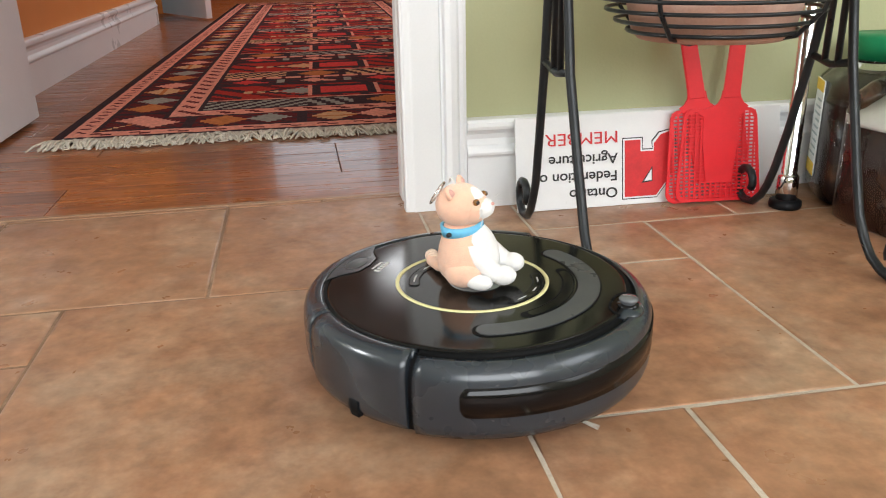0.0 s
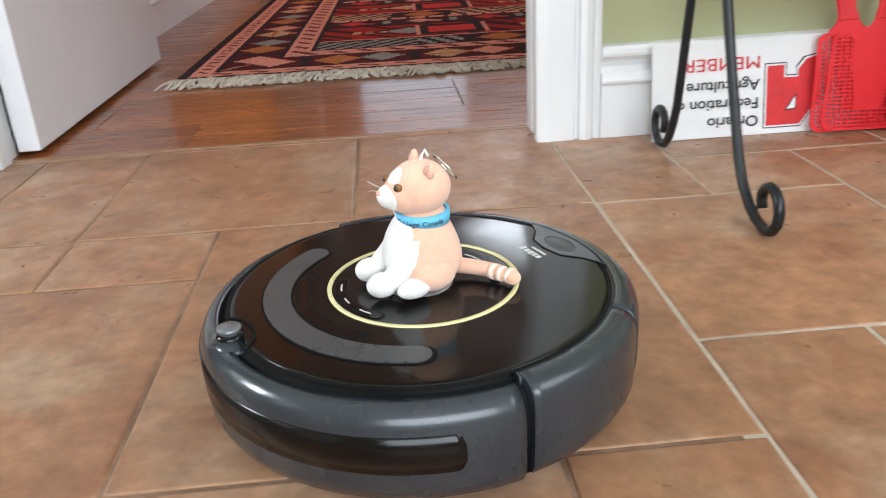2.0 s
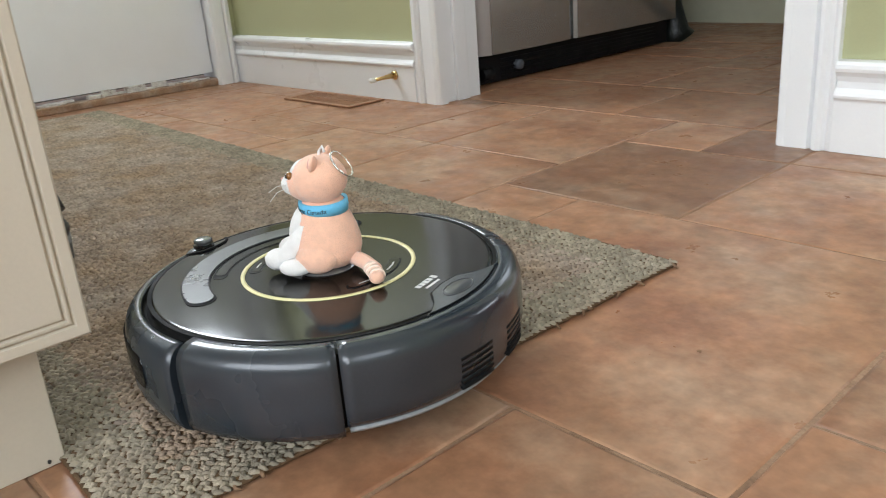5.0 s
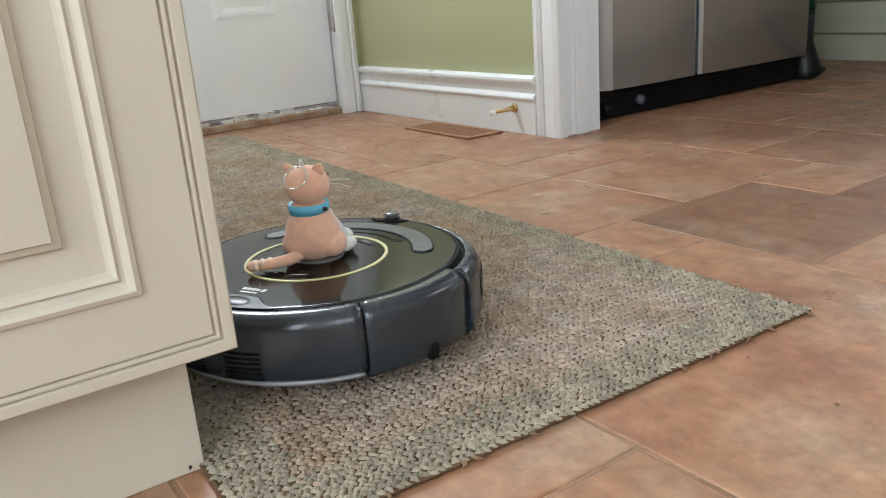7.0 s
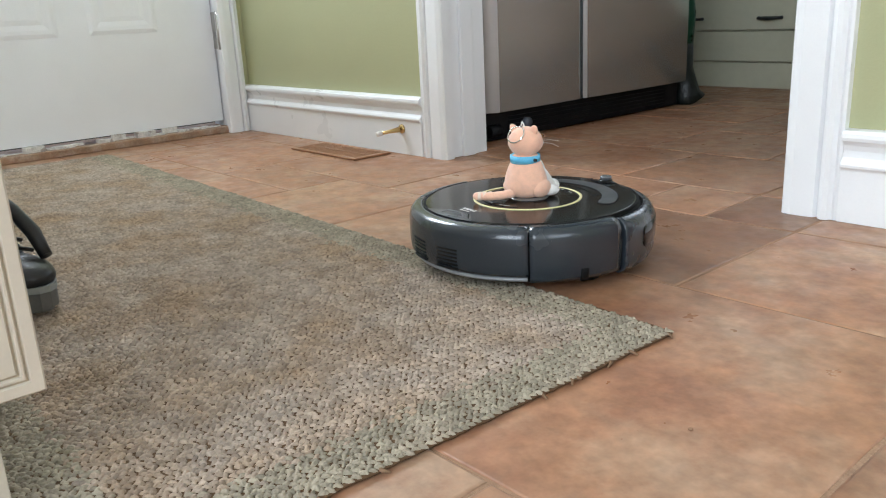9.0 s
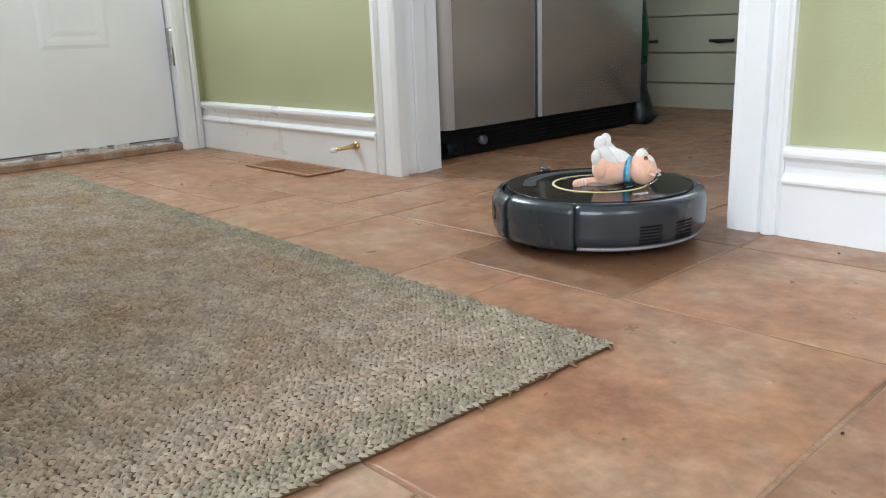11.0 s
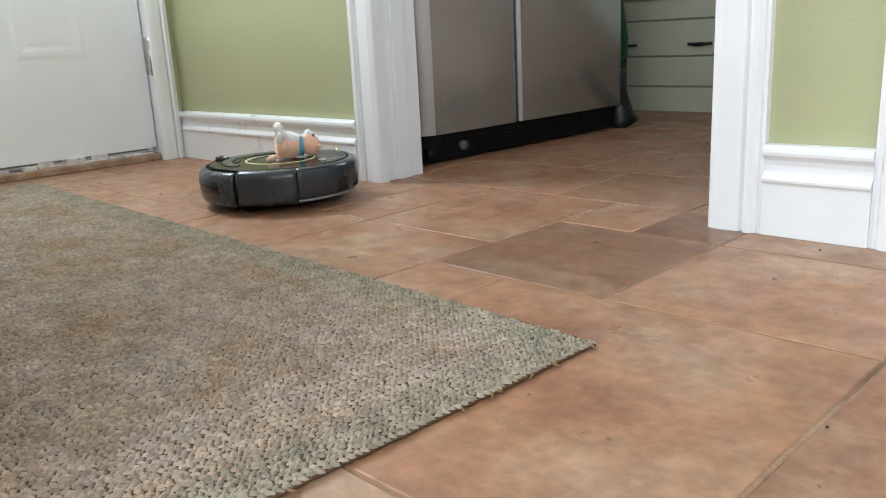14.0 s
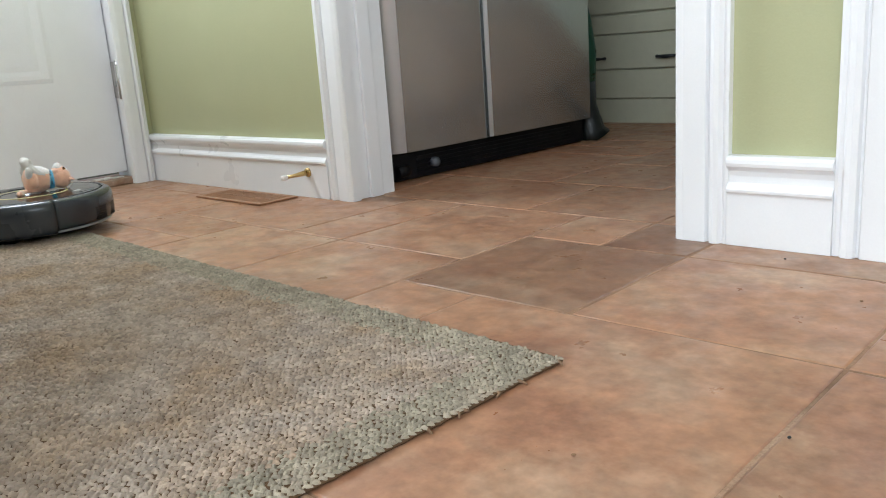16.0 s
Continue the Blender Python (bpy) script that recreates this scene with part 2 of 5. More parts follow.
def lathe(bm, profile, steps=48, centre=(0, 0), a0=0.0, a1=360.0, mi=0, close=True):
    """Turns (radius, z) pairs about the upright axis."""
    full = abs(a1 - a0) >= 359.9
    cols = []
    for k in range(steps if full else steps + 1):
        a = radians(a0 + (a1 - a0) * k / steps)
        cols.append([bm.verts.new((centre[0] + r * math.cos(a), centre[1] + r * math.sin(a), z)) for r, z in profile])
    n = len(cols)
    for k in range(n if full else n - 1):
        p, q = cols[k], cols[(k + 1) % n]
        for i in range(len(profile) - 1):
            f = bm.faces.new((p[i], q[i], q[i + 1], p[i + 1]))
            f.material_index, f.smooth = mi, True
    if not full and close:
        bm.faces.new(cols[0]), bm.faces.new(list(reversed(cols[-1])))
    bmesh.ops.remove_doubles(bm, verts=bm.verts, dist=1e-6)
    return bm


def tube(bm, pts, radius, sides=8, cap=True, mi=0):
    """A round bar along points; radius may be one value or one for each point."""
    pts = [Vector(p) for p in pts]
    rings, up = [], None
    for i, p in enumerate(pts):
        d = (pts[min(i + 1, len(pts) - 1)] - pts[max(i - 1, 0)]).normalized()
        if up is None:
            up = d.orthogonal().normalized()
        up = (up - d * up.dot(d)).normalized()
        side = d.cross(up)
        r = radius[i] if isinstance(radius, (list, tuple)) else radius
        rings.append([bm.verts.new(p + (up * math.cos(2 * math.pi * k / sides) + side * math.sin(2 * math.pi * k / sides)) * r) for k in range(sides)])
    for a, b in zip(rings, rings[1:]):
        for k in range(sides):
            f = bm.faces.new((a[k], a[(k + 1) % sides], b[(k + 1) % sides], b[k]))
            f.smooth, f.material_index = True, mi
    if cap:
        bm.faces.new(list(reversed(rings[0]))), bm.faces.new(rings[-1])
    return bm


def ball(bm, c, r, turn=(0, 0, 0), u=20, v=14, mi=0):
    """An ellipsoid with half-axes r at c."""
    m = pose(*c, *turn) @ Matrix.Diagonal((*r, 1))
    res = bmesh.ops.create_uvsphere(bm, u_segments=u, v_segments=v, radius=1.0, matrix=m)
    for f in {f for w in res["verts"] for f in w.link_faces}:
        f.smooth, f.material_index = True, mi
    return bm


def extrude(bm, outline, a, b, axis="x", mi=0):
    """Pushes an outline (pairs) from a to b along an axis: x takes (y, z), y takes (x, z), z takes (x, y)."""
    place = {"x": lambda s, p: (s, p[0], p[1]), "y": lambda s, p: (p[0], s, p[1]), "z": lambda s, p: (p[0], p[1], s)}[axis]
    lo, hi = ([bm.verts.new(place(s, p)) for p in outline] for s in (a, b))
    fs = [bm.faces.new(lo), bm.faces.new(list(reversed(hi)))]
    for i in range(len(outline)):
        j = (i + 1) % len(outline)
        fs.append(bm.faces.new((lo[i], hi[i], hi[j], lo[j])))
    for f in fs:
        f.material_index = mi
    bmesh.ops.recalc_face_normals(bm, faces=fs)
    return bm


def done(name, bm, mats):
    bmesh.ops.recalc_face_normals(bm, faces=bm.faces)
    me = bpy.data.meshes.new(name)
    bm.to_mesh(me)
    bm.free()
    for m in mats if isinstance(mats, (list, tuple)) else [mats]:
        me.materials.append(m)
    return me


def part(name, bm, mats, parent, label="", at=None):
    ob = new(name, done(name, bm, mats) if isinstance(bm, bmesh.types.BMesh) else bm)
    ob.parent = parent
    if at is not None:
        ob.matrix_basis = at
    if label:
        ob["label"] = label
    return ob


def thing(name, label, category, group="", kind="", at=None):
    ob = new(name)
    ob.empty_display_size = 0.05
    if at is not None:
        ob.matrix_basis = at
    return tagged(ob, label, category, group, kind)


def solid(name, bm, mats, label="", category="", group="", kind="structure"):
    return tagged(new(name, done(name, bm, mats)), label, category, group, kind)


B = bmesh.new

# ---- the large structure ----
YW, YF, YR, HB = 1.166, 1.146, 1.285, 0.146      # wall face, casing face, back of the reveals, baseboard height
KL, KR, HL, HR = -1.978, -1.121, -0.798, 0.084   # kitchen opening, hall opening
XD = -2.935                                      # face of the wall with the outside door
TOP = 2.45


def wall(name, x0, x1, y0, y1, z0, z1, m, label):
    return solid(name, box(B(), x0, x1, y0, y1, z0, z1), m, label, "wall")


wall("wall_north_1", XD - 0.12, KL - 0.012, YW, YR, 0, TOP, GREEN, "sage green painted wall beside the kitchen opening")
wall("wall_north_2", KR + 0.012, HL - 0.012, YW, YR, 0, TOP, GREEN, "narrow sage green wall between two openings")
wall("wall_north_3", HR + 0.012, 1.75, YW, YR, 0, TOP, GREEN, "sage green painted wall behind the plant stand")
wall("wall_north_4", KL - 0.012, KR + 0.012, YW, YR, 2.05, TOP, GREEN, "sage green wall over the kitchen opening")
wall("wall_north_5", HL - 0.012, HR + 0.012, YW, YR, 2.05, TOP, GREEN, "sage green wall over the hall opening")
DY0, DY1 = 0.235, 1.090
wall("wall_west_1", XD - 0.12, XD, DY1 + 0.012, YW, 0, TOP, GREEN, "sage green wall strip beside the outside door")
wall("wall_west_2", XD - 0.12, XD, -2.4, DY0 - 0.012, 0, TOP, GREEN, "sage green wall beside the outside door")
wall("wall_west_3", XD - 0.12, XD, DY0 - 0.012, DY1 + 0.012, 2.05, TOP, GREEN, "sage green wall over the outside door")
# Unseen east wall; the gap is made for the added lamp.
for k, (y0, y1, z0, z1) in enumerate(((-2.4, -1.1, 0, TOP), (0.1, YR, 0, TOP), (-1.1, 0.1, 0, 0.9), (-1.1, 0.1, 2.1, TOP))):
    wall("wall_east_%d" % (k + 1), 1.75, 1.87, y0, y1, z0, z1, WALLPLAIN, "plain pale wall round an added light opening")
# south wall, out of view, with an assumed window opening
for k, (x0, x1, z0, z1) in enumerate(((-3.05, -1.4, 0, TOP), (1.5, 1.87, 0, TOP), (-1.4, 1.5, 0, 0.82), (-1.4, 1.5, 2.18, TOP))):
    wall("wall_south_%d" % (k + 1), x0, x1, -2.52, -2.4, z0, z1, WALLPLAIN, "plain pale wall round an assumed window opening")
solid("ceiling", box(B(), XD - 0.12, 1.87, -2.52, YR, TOP, TOP + 0.1), CEIL, "plain off-white ceiling", "ceiling")
# hall beyond
wall("wall_hall_west_1", -1.02, -0.90, YR, 5.15, 0, TOP, ORANGE, "orange painted hall wall")
wall("wall_hall_west_2", -1.02, -0.90, 6.0, 8.5, 0, TOP, ORANGE, "orange painted hall wall further on")
wall("wall_hall_west_3", -2.1, -1.98, 5.0, 6.2, 0, TOP, WALLPLAIN, "plain wall of a side room")
# Unseen side wall; its high gap is made for the hall lamp.
for k, (y0, y1, z0, z1) in enumerate(((YR, 3.3, 0, TOP), (6.3, 8.5, 0, TOP), (3.3, 6.3, 0, 1.66), (3.3, 6.3, 2.34, TOP))):
    wall("wall_hall_east_%d" % (k + 1), 1.2, 1.32, y0, y1, z0, z1, ORANGE, "orange painted hall wall round an added high light opening")
for k, (x0, x1, z0, z1) in enumerate(((-1.02, -0.42, 0, TOP), (0.72, 1.32, 0, TOP), (-0.42, 0.72, 0, 0.83), (-0.42, 0.72, 2.07, TOP))):
    wall("wall_hall_end_%d" % (k + 1), x0, x1, 8.5, 8.62, z0, z1, ORANGE, "orange painted hall end wall round its window")
solid("ceiling_hall", box(B(), -2.1, 1.32, YR, 8.62, TOP, TOP + 0.1), CEIL, "plain off-white hall ceiling", "ceiling")
# kitchen beyond
wall("wall_kitchen_west", -2.92, -2.80, YR, 3.5, 0, TOP, WALLPLAIN, "plain kitchen wall behind the refrigerator")
# Thin unseen wall, added white so the refrigerator mirrors something pale.
wall("wall_kitchen_east", -1.06, -1.0205, YR, 3.4, 0, TOP, CEIL, "added white kitchen wall, unseen, for the refrigerator to reflect")
# Gap above the drawers is made for the added kitchen lamp.
for k, (x0, x1, z0, z1) in enumerate(((-2.92, -2.3, 0, TOP), (-1.3, -1.02, 0, TOP), (-2.3, -1.3, 0, 1.1), (-2.3, -1.3, 2.0, TOP))):
    wall("wall_kitchen_end_%d" % (k + 1), x0, x1, 3.4, 3.52, z0, z1, WALLPLAIN, "plain kitchen end wall round an added light opening")
solid("ceiling_kitchen", box(B(), -2.92, -1.02, YR, 3.52, TOP, TOP + 0.1), CEIL, "plain off-white kitchen ceiling", "ceiling")


def casing(name, edge, width, side, m, label, wall_face=YW, face=YF, axis="y"):
    """Moulded upright trim. edge: where it meets the opening; side +1 runs away from it towards +."""
    def P(u, d):
        p, q = edge + side * u, wall_face - d if axis == "y" else wall_face + d
        return (p, q) if axis == "y" else (q, p)
    t = abs(wall_face - face)
    w = width
    prof = [(-0.012, -0.008), (-0.012, t - 0.005), (-0.008, t - 0.002), (0, t - 0.001), (0.004, t), (w * 0.52, t - 0.002), (w * 0.56, t - 0.009), (w * 0.60, t - 0.009), (w * 0.63, t - 0.001),
            (w * 0.72, t + 0.003), (w * 0.82, t + 0.001), (w * 0.88, t - 0.006), (w * 0.94, t - 0.004), (w, t - 0.006), (w, -0.008)]
    return solid(name, extrude(B(), [P(u, d) for u, d in prof], 0, 2.11, "z"), m, label, "trim")


casing("trim_1", KL, 0.077, -1, WHITE, "white moulded door casing of the kitchen opening")
casing("trim_2", KR, 0.078, 1, WHITE, "white moulded door casing of the kitchen opening")
casing("trim_3", HL, 0.083, -1, WHITE, "white moulded door casing of the hall opening")
casing("trim_4", HR, 0.090, 1, WHITE, "white moulded door casing of the hall opening")
casing("trim_5", DY1, 0.056, 1, WHITE, "white casing of the outside door", XD, XD + 0.02, "x")
casing("trim_6", DY0, 0.078, -1, WHITE, "white casing of the outside door", XD, XD + 0.02, "x")
for k, (x0, x1) in enumerate(((KL - 0.012, KL), (KR, KR + 0.012), (HL - 0.012, HL), (HR, HR + 0.012))):
    solid("trim_%d" % (k + 7), box(B(), x0, x1, YW - 0.007, YR + 0.012, 0, 2.05, 0.001), WHITE, "white painted jamb lining of an opening", "trim")
    # stop bead standing proud of the lining
    s = 0.010 if k % 2 == 0 else -0.010
    xa, xb = (x1, x1 + s) if k % 2 == 0 else (x0 + s, x0)
    solid("trim_%d" % (k + 11), box(B(), xa, xb, YW + 0.045, YW + 0.085, 0, 2.04, 0.002), WHITE, "white stop bead on the jamb", "trim")


def baseboard(name, a, b, label, face=YF + 0.002, back=YW - 0.0005, h=HB, axis="x", sgn=1, m=None):
    """Tall moulded skirting: flat board, bead, cove and cap."""
    t = abs(back - face)
    k = h / 0.146
    pr = [(0, 0), (t, 0), (t, 0.082), (t + 0.001, 0.085), (t + 0.004, 0.088), (t + 0.0045, 0.092), (t + 0.002, 0.0965), (t - 0.004, 0.103), (t - 0.006, 0.113), (t - 0.004, 0.121),
          (t + 0.001, 0.1265), (t + 0.0045, 0.129), (t + 0.0055, 0.134), (t + 0.0045, 0.140), (t, 0.1445), (0, 0.146)]
    pr = [(d, z * k) for d, z in pr]
    pts = [(back - sgn * d, z) for d, z in pr]
    return solid(name, extrude(B(), pts, a, b, axis), m or WHITE, label, "baseboard")


baseboard("baseboard_1", XD, KL - 0.0775, "tall white moulded baseboard with a scuffed face")
baseboard("baseboard_2", KR + 0.0785, HL - 0.0835, "short white moulded baseboard between two casings")
baseboard("baseboard_3", HR + 0.0905, 1.75, "tall white moulded baseboard behind a sign board")
baseboard("baseboard_4", YR, 5.15, "tall white baseboard of the orange hall wall", face=-0.878, back=-0.8995, axis="y", sgn=-1, h=0.165)
baseboard("baseboard_5", 6.0, 8.5, "white baseboard further down the hall", face=-0.878, back=-0.8995, axis="y", sgn=-1, h=0.165)

# Out of view; gives the refrigerator a floor line to reflect.
baseboard("baseboard_6", YR + 0.012, 3.4, "white baseboard of the added kitchen wall", face=-1.082, back=-1.0605, axis="y", sgn=1, h=0.146)

# outside door with pressed panels, hinge and worn sill strip
door = thing("door_1", "white pressed-panel outside door with a nickel hinge, closed", "door", kind="structure", at=pose(XD - 0.045, DY0, 0.036))
bm = B()
W_, H_ = DY1 - DY0 - 0.004, 2.0
box(bm, -0.044, 0, 0.002, W_, 0, 1.12, 0.002)
for a in ((0.002, 0.125, 1.121, 1.92), (W_ - 0.125, W_, 1.121, 1.92), (0.002, W_, 1.921, H_)):
    box(bm, -0.044, 0, *a, 0.002)
part("slab", bm, DOORWHITE, door)
for y0, y1 in ((0.115, 0.385), (0.47, 0.672)):
    for z0, z1 in ((0.288, 0.86),):
        bm = B()
        rings = []
        for o, d in ((0.0, 0.0004), (0.012, 0.0028), (0.022, 0.0028), (0.036, 0.0010), (0.05, 0.0024)):
            rings.append([bm.verts.new((d, y, z)) for y, z in ((y0 + o, z0 + o), (y1 - o, z0 + o), (y1 - o, z1 - o), (y0 + o, z1 - o))])
        for a, b in zip(rings, rings[1:]):
            for i in range(4):
                bm.faces.new((a[i], a[(i + 1) % 4], b[(i + 1) % 4], b[i]))
        bm.faces.new(rings[-1])
        part("panel", bm, DOORWHITE, door)
for z0 in (0.225, 0.98, 1.74):
    bm = B()
    tube(bm, [(0.050, W_ - 0.006, z0), (0.050, W_ - 0.006, z0 + 0.115)], 0.0062, 10)
    for z in (z0 + 0.024, z0 + 0.047, z0 + 0.07, z0 + 0.093):
        tube(bm, [(0.050, W_ - 0.006, z - 0.0012), (0.050, W_ - 0.006, z + 0.0012)], 0.0067, 10)
    box(bm, 0.0005, 0.050, W_ - 0.002, W_ + 0.001, z0 + 0.002, z0 + 0.113)
    part("hinge", bm, HINGE, door, "brushed nickel hinge")
# white lining of the door opening and a low sill with a flaking white strip
for k, (y0, y1) in enumerate(((DY0 - 0.0118, DY0 - 0.0002), (DY1 + 0.0002, DY1 + 0.0118))):
    solid("trim_%d" % (k + 17), box(B(), XD - 0.118, XD - 0.0085, y0, y1, 0.0, 2.045, 0.001), WHITE, "white painted lining of the outside door opening", "trim")
solid("trim_19", box(B(), XD - 0.118, XD - 0.004, DY0, DY1, 0.0, 0.020, 0.003), mat("worn_sill_wood", (0.30, 0.18, 0.11), 0.6, spread=0.25, scale=30, other=(0.42, 0.33, 0.26), other_scale=14), "worn low wooden sill of the outside door", "trim")
bm = B()
yy = DY0 + 0.001
rnd = random.Random(5)
while yy < DY1 - 0.003:
    ln = rnd.uniform(0.015, 0.06)
    if rnd.random() > 0.12:
        box(bm, XD - 0.048 + rnd.uniform(-0.004, 0.004), XD - 0.032 + rnd.uniform(-0.006, 0.014), yy, min(DY1 - 0.001, yy + ln), 0.020, 0.022 + rnd.uniform(0.001, 0.016), 0.0012)
    yy += ln - 0.002
solid("trim_15", bm, mat("flaking_white_caulk", (0.66, 0.63, 0.60), 0.8, spread=0.25, scale=60, other=(0.30, 0.26, 0.23), other_scale=30, other_at=(0.52, 0.60)), "flaking white sealant strip at the door sill", "trim")

# ---- the things: entrance ----
# braided runner mat: rows of small loops on a backing
MX0, MX1, MY0, MY1 = -2.82, -0.976, -0.046, 0.584
runner = thing("runner_mat", "grey-green braided runner mat with worn brown patches on the tiles", "mat", at=pose(-0.974, 0.580, 0, 0, 0, -2.0) @ pose(0.974, -0.580, 0))
bm = B()
box(bm, MX0, MX1 - 0.003, MY0 + 0.003, MY1 - 0.003, 0.0005, 0.005, 0.002)
part("backing", bm, MATBROWN, runner)


def braid(x0, x1, step_x, step_y, y0, y1, seed):
    """Many small yarn loops, each a short bent roll, in rows along y; a greener border runs round the edge."""
    r = random.Random(seed)
    vs, fs, kinds = [], [], []
    nx, ny = int((x1 - x0) / step_x), int((y1 - y0) / step_y)
    for i in range(nx):
        drift = r.uniform(-0.2, 0.2)
        for j in range(ny):
            cx, cy = x0 + (i + 0.5) * step_x + r.uniform(-0.22, 0.22) * step_x, y0 + (j + 0.5 + 0.5 * (i % 2) + drift) * step_y + r.uniform(-0.20, 0.20) * step_y
            if cy > y1 - 0.003 or cy < y0 + 0.003:
                continue
            a = r.gauss(0.60 if i % 2 else -0.60, 0.25)
            ca, sa = math.cos(a), math.sin(a)
            L, Wd, Hh = step_y * r.uniform(0.52, 0.70), step_x * r.uniform(0.40, 0.54), r.uniform(0.0070, 0.0088)
            b = len(vs)
            for u, h, w in ((-1, 0.0045, 0.55), (-0.62, Hh - 0.0010, 0.9), (0, Hh, 1.0), (0.62, Hh - 0.0010, 0.9), (1, 0.0045, 0.55)):
                for v, k in ((-1, 0.0), (-0.5, 0.85), (0.5, 0.85), (1, 0.0)):
                    lx, ly = v * Wd * w, u * L
                    vs.append((cx + lx * ca - ly * sa, cy + lx * sa + ly * ca, 0.0045 + (h - 0.0045) * k * (1.0 if abs(v) == 1 else 1.0 / 0.85)))
            edge = min(x1 - cx, cy - y0, y1 - cy) + r.gauss(0, 0.006)
            for p in range(4):
                for q in range(3):
                    fs.append((b + p * 4 + q, b + p * 4 + q + 1, b + p * 4 + q + 5, b + p * 4 + q + 4))
                    kinds.append(1 if edge < 0.060 else 0)
    me = bpy.data.meshes.new("loops")
    me.from_pydata(vs, [], fs)
    me.polygons.foreach_set("use_smooth", [True] * len(fs))
    for m in (YARN, YARNGREEN):
        me.materials.append(m)
    me.polygons.foreach_set("material_index", kinds)
    return me


def island_yarn(m):
    """Each loop gets its own shade."""
    n, l = m.node_tree.nodes, m.node_tree.links
    geo = n.new("ShaderNodeNewGeometry")
    r = n.new("ShaderNodeMapRange")
    r.inputs["To Min"].default_value, r.inputs["To Max"].default_value = 0.78, 1.20
    l.new(geo.outputs["Random Per Island"], r.inputs["Value"])
    b = n["Principled BSDF"]
    old = b.inputs["Base Color"].links[0].from_socket
    h = n.new("ShaderNodeHueSaturation")
    l.new(old, h.inputs["Color"]), l.new(r.outputs[0], h.inputs["Value"])
    l.new(h.outputs[0], b.inputs["Base Color"])


island_yarn(YARN)
island_yarn(YARNGREEN)
ob = part("braid", braid(MX0 + 0.002, MX1 + 0.003, 0.0044, 0.0076, MY0 - 0.001, MY1 + 0.002, 3), None, runner)
ob["kind"] = "stuff"
# dark edge line standing in for shade beneath the rim, with small tufts at the near end
bm = B()
rnd = random.Random(8)
n = 70
tube(bm, [(MX1 + rnd.uniform(-0.001, 0.001), MY0 + (MY1 - MY0) * k / n, 0.003 + rnd.uniform(-0.0004, 0.0004)) for k in range(n + 1)], 0.0022, 7)
tube(bm, [(MX0 + (MX1 - MX0) * k / 160, MY1 + rnd.uniform(-0.001, 0.001), 0.003 + rnd.uniform(-0.0004, 0.0004)) for k in range(161)], 0.0022, 6)
tube(bm, [(MX0 + (MX1 - MX0) * k / 160, MY0 + rnd.uniform(-0.001, 0.001), 0.003 + rnd.uniform(-0.0004, 0.0004)) for k in range(161)], 0.0022, 6)
part("edge_binding", bm, MATBROWN, runner)
for k in range(13):
    y = MY0 + (MY1 - MY0) * rnd.random()
    bm = B()
    tube(bm, [(MX1 - 0.001, y, 0.004), (MX1 + 0.004, y + rnd.uniform(-.003, .003), 0.004), (MX1 + rnd.uniform(.005, .010), y + rnd.uniform(-.008, .008), 0.002)], [0.0024, 0.0018, 0.001], 5)
    part("tuft", bm, TUFT, runner)

# floor register
vent = thing("floor_vent", "brown metal floor register set in the tiles by the baseboard", "vent", at=pose(-2.308, 1.072, 0.0))
# Thin dark sheet stands in for the shade between the slats.
part("duct", box(B(), -0.135, 0.135, -0.045, 0.045, 0.0004, 0.0012), VENTDARK, vent)
bm = B()
for a in ((-0.148, 0.148, -0.058, -0.045), (-0.148, 0.148, 0.045, 0.058), (-0.148, -0.135, -0.045, 0.045), (0.135, 0.148, -0.045, 0.045)):
    box(bm, *a, 0.0004, 0.005, 0.0012)
part("frame", bm, VENT, vent)
bm = B()
box(bm, -0.0022, 0.0022, -0.045, 0.045, 0.001, 0.004)
slat = done("slat", bm, VENT)
for k in range(28):
    part("slat", slat, None, vent, at=pose(-0.13 + 0.26 * k / 27, 0, 0))
part("slat", done("slat_bar", box(B(), -0.135, 0.135, -0.002, 0.002, 0.0012, 0.0045), VENT), None, vent)

# spring door stop on the baseboard
stop = thing("door_stop", "brass door stop with a white rubber tip on the baseboard", "door stop", at=pose(-2.131, YF + 0.002, 0.064))
part("flange", lathe(B(), [(0, 0), (0.012, 0), (0.011, 0.004), (0.006, 0.007), (0.0, 0.007)], 20), BRASS, stop, at=pose(0, 0, 0, 90, 0, 0))
part("rod", lathe(B(), [(0, 0.006), (0.0075, 0.006), (0.006, 0.02), (0.0045, 0.04), (0.0042, 0.062), (0, 0.062)], 16), BRASS, stop, at=pose(0, 0, 0, 94, 0, -9))
part("tip", lathe(B(), [(0, 0.060), (0.0062, 0.060), (0.0068, 0.068), (0.006, 0.074), (0, 0.075)], 16), RUBBER, stop, "white rubber tip", at=pose(0, 0, 0, 94, 0, -9))

# cream cabinet, its panelled end towards the room
cab = thing("cabinet", "cream painted base cabinet with a raised-panel end and recessed kick", "cabinet", at=pose(-1.085, -0.010, 0))
CH, CD = 0.86, 0.62
part("body", box(B(), -0.9, -0.020, -CD, -0.004, 0.128, CH, 0.002), CREAM, cab)
part("kick", box(B(), -0.9, -0.049, -CD + 0.02, -0.028, 0.0, 0.1275, 0.001), CREAM, cab)
bm = B()
# end panel slab with stepped edge, frame, moulding and raised field; drawn as nested outlines in the face
y0, y1, z0, z1 = -CD, 0.0, 0.116, CH
